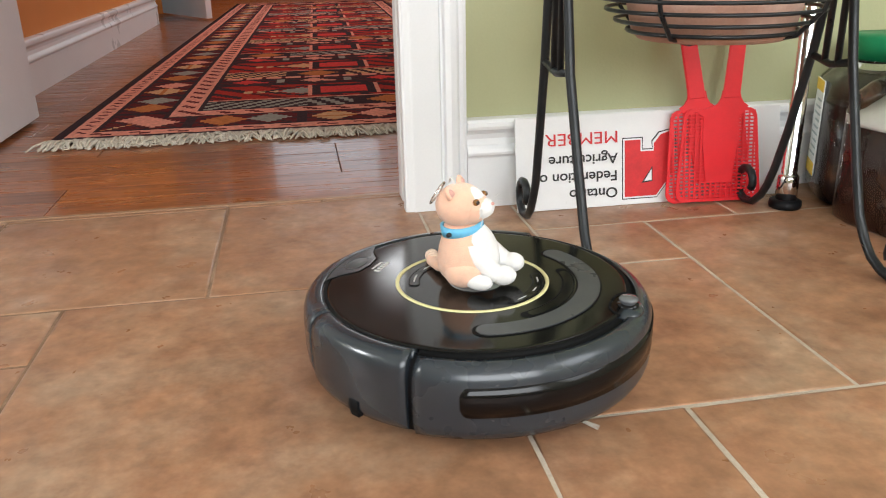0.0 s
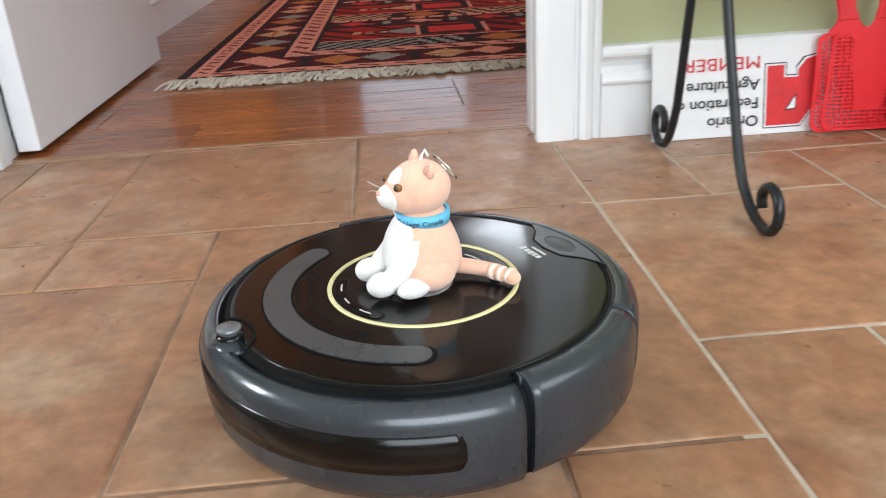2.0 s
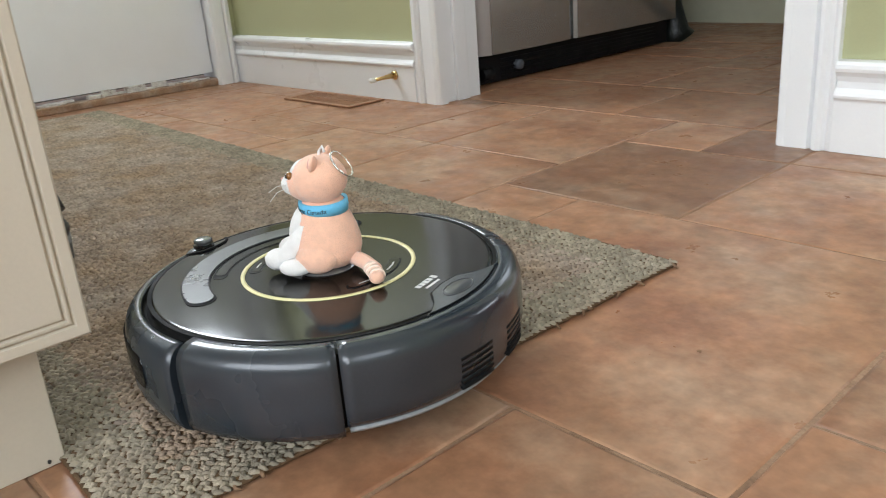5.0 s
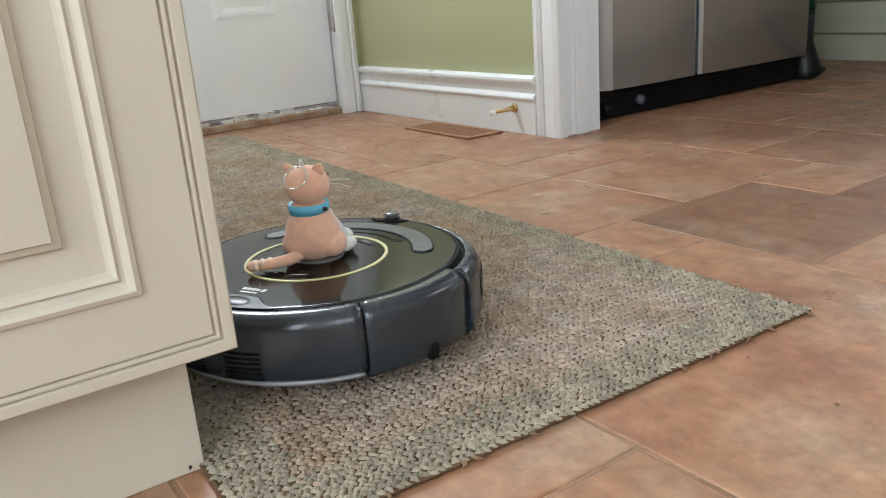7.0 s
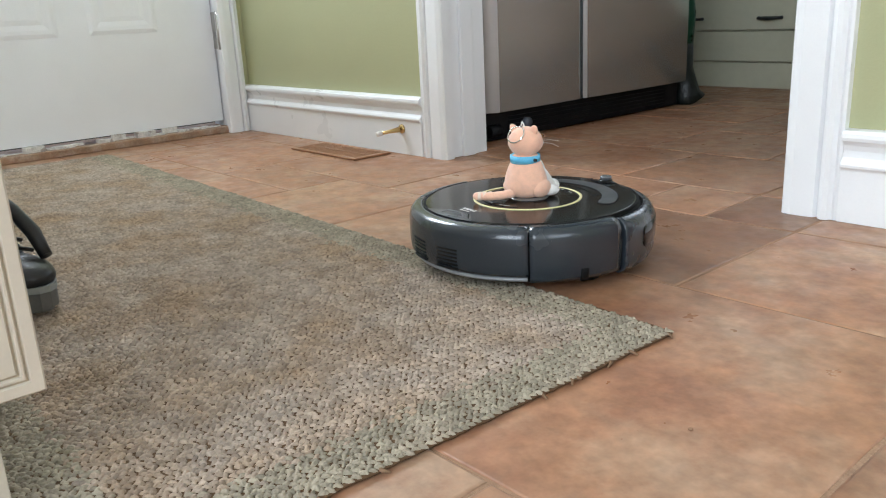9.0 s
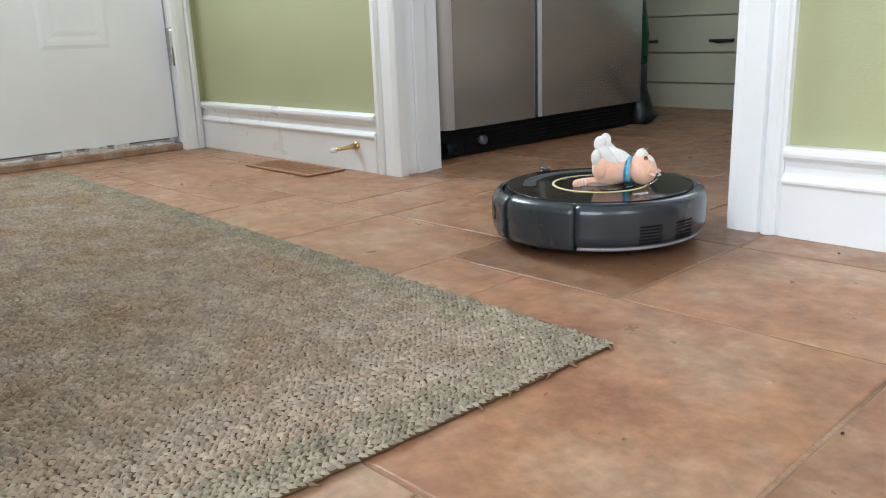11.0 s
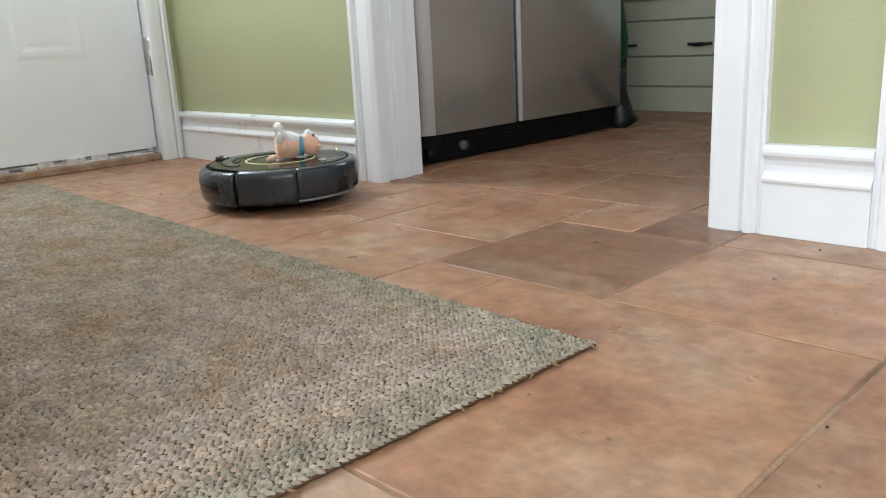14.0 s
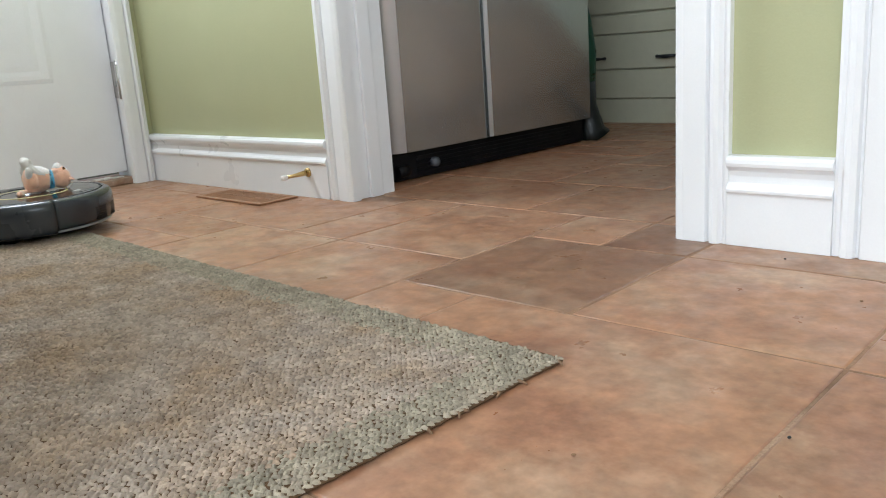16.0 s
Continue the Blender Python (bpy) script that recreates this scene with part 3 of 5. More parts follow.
steps = [(0.0, -0.020), (0.0, -0.0015), (0.0015, 0.0), (0.0088, 0.0), (0.0098, -0.0022), (0.0112, -0.0022), (0.0122, 0.0), (0.0140, 0.0), (0.0150, -0.0022), (0.0164, -0.0022), (0.0174, 0.0),
         (0.0605, 0.0), (0.062, 0.003), (0.0655, 0.0042), (0.0685, 0.002), (0.070, -0.002), (0.0725, -0.003), (0.0750, -0.0005), (0.0775, -0.004), (0.0795, -0.010), (0.103, -0.0115), (0.104, -0.007), (0.109, -0.0055), (0.110, -0.0025)]
rings = []
for o, d in steps:
    rings.append([bm.verts.new((d, y, z)) for y, z in ((y0 + o, z0 + o), (y1 - o, z0 + o), (y1 - o, z1 - o), (y0 + o, z1 - o))])
for k, (a, b) in enumerate(zip(rings, rings[1:])):
    for i in range(4):
        f = bm.faces.new((a[i], a[(i + 1) % 4], b[(i + 1) % 4], b[i]))
        # the two groove floors take a darker cream
        f.material_index = 1 if k in (4, 8) else 0
bm.faces.new(rings[-1])
part("end_panel", bm, [CREAM, CREAMLINE], cab)
for y, z in ((-0.040, 0.005),):
    bm = B()
    ball(bm, (-0.0488, y, z), (0.0008, 0.0016, 0.002), u=8, v=6)
    part("chip", bm, INKB, cab)

# pair of winter boots half hidden by the cabinet
def boot(at):
    b = thing("boot", "black and grey winter boot standing on the runner mat", "boot", "boots by the cabinet", at=at)
    bm = B()
    out = [(0.13 * math.cos(2 * math.pi * k / 24) * (1 if math.cos(2 * math.pi * k / 24) > 0 else 0.95), (0.046 if math.cos(2 * math.pi * k / 24) > 0 else 0.036) * math.sin(2 * math.pi * k / 24)) for k in range(24)]
    extrude(bm, out, 0.0, 0.030, "z")
    bmesh.ops.bevel(bm, geom=[e for e in bm.edges if abs(e.verts[0].co.z - e.verts[1].co.z) < 1e-6], offset=0.005, segments=2, affect="EDGES")
    part("sole", bm, BOOTSOLE, b)
    bm = B()
    ball(bm, (0.055, 0, 0.042), (0.074, 0.042, 0.026))
    part("toe", bm, BOOT, b)
    bm = B()
    ball(bm, (0.030, 0, 0.066), (0.046, 0.034, 0.030), (0, 28, 0))
    part("vamp", bm, BOOTG, b, "grey fabric vamp")
    bm = B()
    ball(bm, (-0.055, 0, 0.065), (0.068, 0.040, 0.062))
    tube(bm, [(-0.055, 0, 0.06), (-0.05, 0, 0.10), (-0.055, 0, 0.125)], [0.042, 0.042, 0.045], 18)
    part("upper", bm, BOOT, b)
    bm = B()
    box(bm, -0.0105, 0.0105, -0.024, 0.024, -0.022, 0.022, 0.009, segs=3)
    part("pull_tab", bm, BOOT, b, "black padded pull tab", at=pose(0.026, 0, 0.160, 0, 48, 0))
    bm = B()
    for q in (-1, 1):
        tube(bm, [(0.100, q * 0.026, 0.062), (0.078, q * 0.030, 0.090), (0.052, q * 0.026, 0.118), (0.026, q * 0.014, 0.146)], [0.008, 0.010, 0.009, 0.008], 10)
    part("tongue", bm, BOOT, b, "black padded tongue")
    bm = B()
    extrude(bm, [(x * 1.012, y * 1.03) for x, y in out], 0.026, 0.034, "z")
    part("welt", bm, mat("pale_grey_welt", (0.26, 0.27, 0.27), 0.6), b, "pale grey welt above the sole")
    for k in range(4):
        bm = B()
        tube(bm, [(0.07 - k * 0.018, -0.03, 0.066 + k * 0.012), (0.066 - k * 0.018, 0, 0.079 + k * 0.013), (0.07 - k * 0.018, 0.03, 0.066 + k * 0.012)], 0.0028, 6)
        part("lace", bm, BOOT, b)
    return b


first_boot = boot(pose(-1.688, 0.074, 0.0125, 0, 0, 22))
copy_thing(first_boot, pose(-1.735, -0.045, 0.0125, 0, 0, 14))

# ---- kitchen ----
fridge = thing("refrigerator", "stainless steel refrigerator with two doors and a black base grille", "refrigerator", at=pose(-2.03, 1.362, 0))
part("body", box(B(), -0.70, -0.075, 0.004, 0.922, 0.06, 1.75, 0.004), BLACKPL, fridge)
for a, b in ((0.0, 0.384), (0.3925, 0.926)):
    bm = B()
    r, x0 = (0.030 if a < 0.1 else 0.008), -0.07
    pts = [(x0, a), (-r, a)] + [(-r + r * math.sin(math.pi / 2 * k / 8), a + r * 1.3 - r * 1.3 * math.cos(math.pi / 2 * k / 8)) for k in range(1, 9)]
    pts += [(0.003, (a + b) / 2)] + [(-r + r * math.cos(math.pi / 2 * k / 6), b - r * 0.6 + r * 0.6 * math.sin(math.pi / 2 * k / 6)) for k in range(0, 7)] + [(x0, b)]
    extrude(bm, pts, 0.082, 1.74, "z")
    for f in bm.faces:
        f.smooth = abs(f.normal.z) < 0.5
    # Rounded left edge gets its reflected glint as a paler colour.
    for f in bm.faces:
        if abs(f.normal.z) < 0.5 and f.calc_center_median().y < a + r * 1.25 and f.calc_center_median().x > -0.034:
            f.material_index = 1
    part("door", bm, [STEEL, STEELGLINT], fridge)
# black strip set back in the gap between the doors
part("gasket", box(B(), -0.072, -0.026, 0.3845, 0.3920, 0.085, 1.73), BLACKPL, fridge)
bm = B()
box(bm, -0.075, -0.030, 0.006, 0.92, 0.004, 0.078, 0.003)
part("base_grille", bm, BLACKPL, fridge)
for k in range(5):
    part("grille_bar", box(B(), -0.0305, -0.026, 0.10, 0.84, 0.014 + k * 0.011, 0.019 + k * 0.011), BLACKPL, fridge)
bm = B()
tube(bm, [(-0.026, 0.02, 0.03), (-0.026, 0.06, 0.03)], 0.016, 12)
part("roller", bm, BLACKPL, fridge)
part("roller", lathe(B(), [(0, 0), (0.013, 0), (0.013, 0.02), (0, 0.02)], 14), mat("grey_roller", (0.10, 0.11, 0.13), 0.4), fridge, at=pose(-0.032, 0.165, 0.040, 90, 0, 90))

bag = thing("waste_bag", "black and dark green plastic bag hanging beside the refrigerator", "bag", at=pose(-2.085, 2.335, 0.0))
bm = B()
tube(bm, [(0.02, 0.03, 0.003), (0.01, 0.02, 0.03), (0.0, 0.01, 0.12), (0.0, 0.012, 0.20)], [0.058, 0.050, 0.036, 0.034], 14)
part("sack", bm, mat("black_plastic_bag", (0.004, 0.007, 0.006), 0.4, spread=0.2, bump=0.004, bump_scale=40), bag)
bm = B()
tube(bm, [(0.0, 0.012, 0.20), (0.004, 0.014, 0.30), (0, 0.008, 0.40), (-0.004, 0.0, 0.50)], [0.034, 0.034, 0.026, 0.012], 14)
part("sack_top", bm, mat("dark_green_plastic_bag", (0.004, 0.050, 0.024), 0.35, spread=0.2, bump=0.004, bump_scale=40), bag, "dark green upper part")

drawers = thing("drawer_unit", "pale green-cream kitchen drawer unit with black metal pulls", "drawers", at=pose(-2.45, 2.86, 0))
part("body", box(B(), 0.0, 1.40, 0.02, 0.53, 0.0, 0.86), KITCHEN, drawers)
part("worktop", box(B(), -0.01, 1.41, -0.02, 0.53, 0.862, 0.90, 0.003), mat("dark_worktop", (0.05, 0.045, 0.04), 0.3), drawers)
for x0 in (0.02, 0.72):
    for z0, z1 in ((0.099, 0.2125), (0.2165, 0.3515), (0.3555, 0.427), (0.436, 0.64), (0.645, 0.84)):
        d = part("drawer", box(B(), x0, x0 + 0.655, 0.0, 0.02, z0, z1, 0.004), KITCHEN, drawers)
        if z1 - z0 > 0.12:
            zc = z0 + 0.044 if z0 < 0.3 else (z0 + z1) / 2
            for xc in (x0 + 0.060, x0 + 0.385):
                bm = B()
                tube(bm, [(xc - 0.045, 0.0, zc), (xc - 0.04, -0.018, zc), (xc, -0.024, zc - 0.002), (xc + 0.04, -0.018, zc), (xc + 0.045, 0.0, zc)], [0.007, 0.005, 0.008, 0.005, 0.007], 8)
                part("pull", bm, IRON, d, "black iron pull")
part("plinth", box(B(), 0.0, 1.40, 0.006, 0.02, 0.0, 0.094), KITCHEN, drawers)

# ---- hall ----
hdoor = thing("door_2", "white hall door standing wide open on the hall floor", "door", kind="structure", at=pose(HL + 0.008, YR - 0.002, 0.009, 0, 0, 90))
part("slab", box(B(), 0.0, 0.865, -0.038, 0.0, 0.0, 2.02, 0.0025), DOORWHITE, hdoor)
for z in (0.2, 1.0, 1.75):
    bm = B()
    tube(bm, [(-0.002, -0.001, z), (-0.002, -0.001, z + 0.1)], 0.006, 8)
    part("hinge", bm, HINGE, hdoor)
side = thing("door_3", "white side door standing ajar further down the hall", "door", kind="structure", at=pose(-0.93, 5.95, 0.01, 0, 0, -62))
part("slab", box(B(), 0.0, 0.75, -0.038, 0.0, 0.0, 2.02, 0.0025), DOORWHITE, side)

# oriental runner carpet, knotted in small blocks
RW, RL, CELL = 1.36, 4.9, 0.0125
NX, NY = int(RW / CELL), int(RL / CELL)
DRED, BLK, ROSE, RUST, GREY, RED, TAN, MAR = range(8)


def carpet_colour(i, j, r):
    """Colour of the block i across and j along; borders, then bands of motifs."""
    e = min(i, NX - 1 - i)
    f = min(j, NY - 1 - j)
    d = min(e, f)
    if d < 2:
        return BLK
    if d < 6:
        return MAR if (i + 2 * j) % 7 < 2 and d in (3, 4) else ROSE
    if d < 7:
        return BLK
    if d < 17:
        k = (j if e < f else i)
        s = k % 22
        q = d - 7
        if s < 2:
            return BLK
        if abs(s - 7) + abs(q - 4.5) < 5:
            return RUST if (k // 22) % 2 else TAN if q % 4 else RUST
        if abs(s - 16) + abs(q - 5) < 4.5:
            return GREY if (k // 22) % 2 else ROSE
        return MAR if (s + q) % 5 else BLK
    if d < 18:
        return BLK
    if d < 23:
        return MAR if (i + j) % 6 < 2 and d in (19, 20, 21) else ROSE
    if d < 24:
        return BLK
    u, v = i - 24, j - 24
    wide = NX - 48
    band, w = divmod(v, 44)
    c = abs(u - wide / 2)
    if w < 9:                                   # comb of grey hooks
        s = (u + (w // 2 if (u // 22) % 2 else 8 - w) ) % 4
        if (u // 16 + band) % 3 == 2:
            return RUST if abs(w - 4) + abs(u % 16 - 8) < 6 else BLK
        return (TAN if band % 2 else GREY) if s < 2 else BLK
    if w < 11:
        return BLK if w == 9 else ROSE
    if w < 30:                                  # red field with stepped medallions
        q = abs(w - 20)
        m = u % 40
        mm = abs(m - 20)
        if c < 9 and q < 8:
            return RED if c < 6 and q < 5 else BLK if c < 8 else ROSE
        if mm + q * 1.4 < 6:
            return TAN if (band + u // 40) % 2 else GREY
        if abs(mm + q * 1.4 - 9) < 1.3:
            return BLK
        if q < 2 and mm < 15 and m % 3:
            return TAN
        if mm > 13 and (u + w) % 9 < 3:
            return BLK
        return DRED if (band % 2) else MAR if (m + w) % 13 < 3 else DRED
    if w < 32:
        return BLK
    if w < 41:                                  # dark band with birds and stars
        s = u % 17
        q = w - 36
        if abs(s - 6) + abs(q) < 4 or (s in (9, 10, 11) and q in (-1, -2)):
            return ROSE if (u // 17) % 2 else RED
        if s in (14, 15) and abs(q) < 3:
            return GREY
        return BLK if (u + w) % 4 else MAR
    return ROSE if (u % 5) else MAR


carpet = thing("carpet", "red patterned wool runner carpet with ivory fringe on floorboards", "carpet", at=pose(-0.648, 1.832, 0.0, 0, 0, -1.6))
rr = random.Random(21)
vs = [((i * CELL), (j * CELL), 0.0085 + rr.uniform(-0.0006, 0.0006)) for j in range(NY + 1) for i in range(NX + 1)]
fs = [(j * (NX + 1) + i, j * (NX + 1) + i + 1, (j + 1) * (NX + 1) + i + 1, (j + 1) * (NX + 1) + i) for j in range(NY) for i in range(NX)]
me = bpy.data.meshes.new("pile")
me.from_pydata(vs, [], fs)
for m in RUGC:
    me.materials.append(m)
me.polygons.foreach_set("material_index", [carpet_colour(i, j, rr) for j in range(NY) for i in range(NX)])
part("face", me, None, carpet)
part("backing", box(B(), 0.0005, NX * CELL - 0.0005, 0.0005, NY * CELL - 0.0005, 0.0005, 0.0075), RUGC[1], carpet)
bm = B()
for k in range(620):
    x = RW * (k + rr.random()) / 620
    ln = rr.uniform(0.045, 0.085)
    sw = rr.uniform(-0.035, 0.035)
    h = rr.uniform(0.004, 0.014)
    tube(bm, [(x, 0.002, 0.0075), (x + sw * 0.2, -ln * 0.35, h), (x + sw * 0.7, -ln * 0.75, h * 0.8), (x + sw, -ln, 0.003)], [0.0028, 0.0032, 0.003, 0.0016], 4)
fr = part("fringe", bm, FRINGE, carpet, "ivory wool fringe")
fr["kind"] = "stuff"
for k in range(14):
    x = RW * rr.random()
    bm = B()
    tube(bm, [(x + 0.010 * math.cos(a) * (1 + .3 * rr.random()), -0.075 + 0.012 * math.sin(a), 0.006 + 0.003 * rr.random()) for a in (0, 0.9, 1.8, 2.7, 3.6, 4.5, 5.4)], 0.0015, 5)
    part("loose_thread", bm, FRINGE, carpet)

# ---- corner with the plant stand ----
stand = thing("plant_stand", "black wrought-iron plant stand with scrolled feet and a wire basket", "plant stand")
BAR = 0.0062
# each leg: place of the foot's curl, which way it turns, then (height, y) up the leg
LEGS = {0.250: ((1.082, 1, ((0.010, 1.060), (0.024, 1.044), (0.048, 1.031), (0.075, 1.019), (0.17, 1.002), (0.24, 0.990), (0.335, 0.980), (0.62, 0.955))),
                (0.718, -1, ((0.010, 0.742), (0.020, 0.764), (0.040, 0.787), (0.066, 0.805), (0.145, 0.839), (0.25, 0.880), (0.34, 0.898), (0.62, 0.940)))),
        0.620: ((1.070, 1, ((0.010, 1.046), (0.026, 1.026), (0.045, 1.012), (0.075, 0.998), (0.14, 0.975), (0.26, 0.941), (0.33, 0.927), (0.62, 0.895))),
                (0.716, -1, ((0.010, 0.742), (0.020, 0.762), (0.036, 0.778), (0.066, 0.797), (0.125, 0.817), (0.257, 0.856), (0.33, 0.871), (0.62, 0.890))))}
for x, pair in LEGS.items():
    for y, sgn, rise in pair:
        bm = B()
        r = 0.030
        cur = [(x, y + sgn * (r * math.cos(a) * f), r + BAR + r * math.sin(a) * f) for a, f in
               [(math.radians(-90 + 30 * k), 1 - 0.045 * k) for k in range(11)]]
        tube(bm, list(reversed(cur)) + [(x, yy, zz) for zz, yy in rise], BAR, 10)
        part("leg", bm, IRON, stand)
    ya, yb = (0.880, 0.988) if x < 0.4 else (0.857, 0.942)
    ym = (ya + yb) / 2
    bm = B()
    tube(bm, [(x, ya, 0.253), (x, ym, 0.245), (x, yb, 0.253)], BAR * 0.8, 8)
    part("crossbar", bm, IRON, stand)
    for dy in (-0.014, 0.014):
        bm = B()
        tube(bm, [(x, ym + dy, 0.247), (x, ym + dy * 0.6, 0.60)], BAR * 0.75, 8)
        part("upright", bm, IRON, stand)
# wire basket carried between the sides
BC = (0.445, 0.905)
for r, z in ((0.143, 0.338), (0.134, 0.324), (0.122, 0.310), (0.106, 0.297), (0.085, 0.289), (0.052, 0.287)):
    bm = B()
    tube(bm, [(BC[0] + r * math.cos(2 * math.pi * k / 40), BC[1] + r * math.sin(2 * math.pi * k / 40), z) for k in range(41)], 0.0026, 6)
    part("hoop", bm, IRON, stand)
for k in range(4):
    a = 2 * math.pi * (k + 0.42) / 4
    bm = B()
    tube(bm, [(BC[0] + r * math.cos(a), BC[1] + r * math.sin(a), z) for r, z in ((0.0, 0.283), (0.057, 0.283), (0.109, 0.294), (0.137, 0.325), (0.150, 0.365), (0.155, 0.40))], 0.003, 6)
    part("rib", bm, IRON, stand)
for x0, x1 in ((0.250, 0.297), (0.592, 0.620)):
    bm = B()
    tube(bm, [(x0, 0.90, 0.40), (x1, 0.905, 0.40)], 0.004, 6)
    part("bracket", bm, IRON, stand)
bm = B()
tube(bm, [(BC[0] + 0.156 * math.cos(2 * math.pi * k / 40), BC[1] + 0.156 * math.sin(2 * math.pi * k / 40), 0.40) for k in range(41)], 0.0045, 6)
part("rim", bm, IRON, stand)
pot = thing("flower_pot", "weathered terracotta flower pot in the wire basket", "flower pot", at=pose(BC[0], BC[1], 0.2865))
part("body", lathe(B(), [(0, 0.0), (0.092, 0.0), (0.100, 0.008), (0.112, 0.06), (0.122, 0.13), (0.116, 0.13), (0.106, 0.06), (0.096, 0.012), (0, 0.012)], 48), TERRA, pot)

# upside-down sign board
sign = thing("sign_board", "white member sign standing upside down against the baseboard", "sign", at=pose(0, 1.104, 0, -9, 0, 0))
SB = 1.104
bm = B()
box(bm, 0.246, 0.70, 0.0, 0.004, 0.0, 0.149, 0.0008)
part("board", bm, SIGNW, sign)


def text_part(words, size, right, z, m, parent, y=-0.0012, bold=0.0, squeeze=1.0):
    cu = bpy.data.curves.new("lettering", "FONT")
    cu.body, cu.size, cu.extrude, cu.offset = words, size, 0.0002, bold
    cu.materials.append(m)
    ob = new("lettering", cu)
    ob.parent = parent
    # turned half round in the plane of the board
    ob.matrix_basis = Matrix.Translation((right, y, z)) @ pose(0, 0, 0, 90, 0, 0) @ pose(0, 0, 0, 0, 0, 180) @ Matrix.Diagonal((squeeze, 1, 1, 1))
    return ob


text_part("Ontario", 0.0235, 0.415, 0.0305, INKB, sign, bold=0.0003, squeeze=1.08)
text_part("Federation of", 0.0235, 0.415, 0.0580, INKB, sign, bold=0.0003, squeeze=1.08)
text_part("Agriculture", 0.0235, 0.415, 0.0860, INKB, sign, bold=0.0003, squeeze=1.08)
text_part("MEMBER", 0.0275, 0.417, 0.1215, INKR, sign, squeeze=1.2)


def emblem(grow, y, m, name):
    """Plain block emblem: upright bar with a slanted arm and a notch."""
    bm = B()
    g = grow
    pts = [(0.416 - g, 0.013 - g), (0.470 + g * 0.4, 0.013 - g), (0.500 + g, 0.050), (0.500 + g, 0.118 + g), (0.478 - g, 0.112 + g), (0.466 - g, 0.098 + g), (0.466 - g * 0.5, 0.086 + g), (0.443 + g, 0.086 + g), (0.443 + g, 0.105 + g), (0.416 - g, 0.105 + g)]
    extrude(bm, [(x + 0.011, z) for x, z in pts], y, y + 0.0006, "y")
    return part(name, bm, m, sign)


emblem(0.0042, -0.0006, INKB, "emblem_outline")
emblem(0.0026, -0.0010, SIGNW, "emblem_border")
emblem(0.0, -0.0014, INKR, "emblem")
bm = B()
extrude(bm, [(0.4555, 0.0345), (0.4745, 0.0365), (0.4745, 0.0610)], -0.0019, -0.0013, "y")
part("emblem_eye_outline", bm, INKB, sign)
bm = B()
extrude(bm, [(0.4600, 0.0372), (0.4728, 0.0385), (0.4728, 0.0560)], -0.0024, -0.0018, "y")
part("emblem_eye", bm, SIGNW, sign)

# two fly swatters hanging head down in front of the sign
def swatter(at, foot, tip):
    s = thing("fly_swatter", "red plastic fly swatter leaning against the wall head down", "fly swatter", "fly swatters", at=at)
    hw, hh = 0.074, 0.150
    outer = []
    for cx, cz, a0 in ((hw - 0.016, 0.016, -90), (hw - 0.026, hh - 0.016, 0), (-hw + 0.026, hh - 0.016, 90), (-hw + 0.016, 0.016, 180)):
        outer += [(cx + 0.016 * math.cos(radians(a0 + 15 * k)), cz + 0.016 * math.sin(radians(a0 + 15 * k))) for k in range(7)]
    cz = hh / 2
    bm = B()
    loops = [[bm.verts.new((x * f, y, cz + (z - cz) * f)) for x, z in outer] for f, y in ((1, 0.0), (1, 0.0024), (0.93, 0.0024), (0.93, 0.0))]
    for a, b in zip(loops, loops[1:] + loops[:1]):
        for k in range(len(outer)):
            bm.faces.new((a[k], a[(k + 1) % len(outer)], b[(k + 1) % len(outer)], b[k]))
    part("rim", bm, REDPL, s)

    def half(z):
        return hw - 0.005 - 0.010 * z / hh
    bm = B()
    for k in range(14):
        x = -1.0 + 2.0 * (k + 0.5) / 14
        for z0, z1 in ((0.004, hh - 0.004),):
            box(bm, x * half(0.07) - 0.0012, x * half(0.07) + 0.0012, 0.0002, 0.0021, z0, z1)
    for k in range(24):
        z = 0.005 + (hh - 0.010) * (k + 0.5) / 24
        box(bm, -half(z), half(z), 0.0003, 0.0020, z - 0.0013, z + 0.0013)
    part("mesh", bm, REDPL, s)
    bm = B()
    extrude(bm, [(-hw * 0.30, 0.030), (hw * 0.30, 0.030), (hw * 0.42, hh - 0.050), (hw * 0.40, hh - 0.014), (hw * 0.58, hh - 0.004), (foot + 0.030, hh + 0.003), (foot + 0.022, hh + 0.008), (foot + 0.0170, hh + 0.016), (foot + 0.0145, hh + 0.028), (foot - 0.0145, hh + 0.028), (foot - 0.0170, hh + 0.016), (foot - 0.022, hh + 0.008), (foot - 0.030, hh + 0.003), (-hw * 0.58, hh - 0.004), (-hw * 0.40, hh - 0.014), (-hw * 0.42, hh - 0.050)], -0.0006, 0.0027, "y")
    part("spine", bm, REDPL, s)
    bm = B()
    b0, b1 = foot, tip
    extrude(bm, [(b0 - 0.0145, hh + 0.016), (b0 + 0.0145, hh + 0.016), (b1 + 0.0105, hh + 0.30), (b1 - 0.0105, hh + 0.30)], -0.002, 0.004, "y")
    bmesh.ops.bevel(bm, geom=list(bm.edges), offset=0.0014, segments=1, affect="EDGES")
    part("handle", bm, REDPL, s)
    return s


swatter(pose(0.565, 1.086, 0.003, -9, -1.5, 0), -0.018, -0.060)
swatter(pose(0.578, 1.080, 0.003, -9, 1.2, 0), 0.017, 0.044)

# chrome shelf post with a black foot
post = thing("shelf_post", "chrome wire-shelf post on a black levelling foot", "shelf post", at=pose(0.671, 1.036, 0))
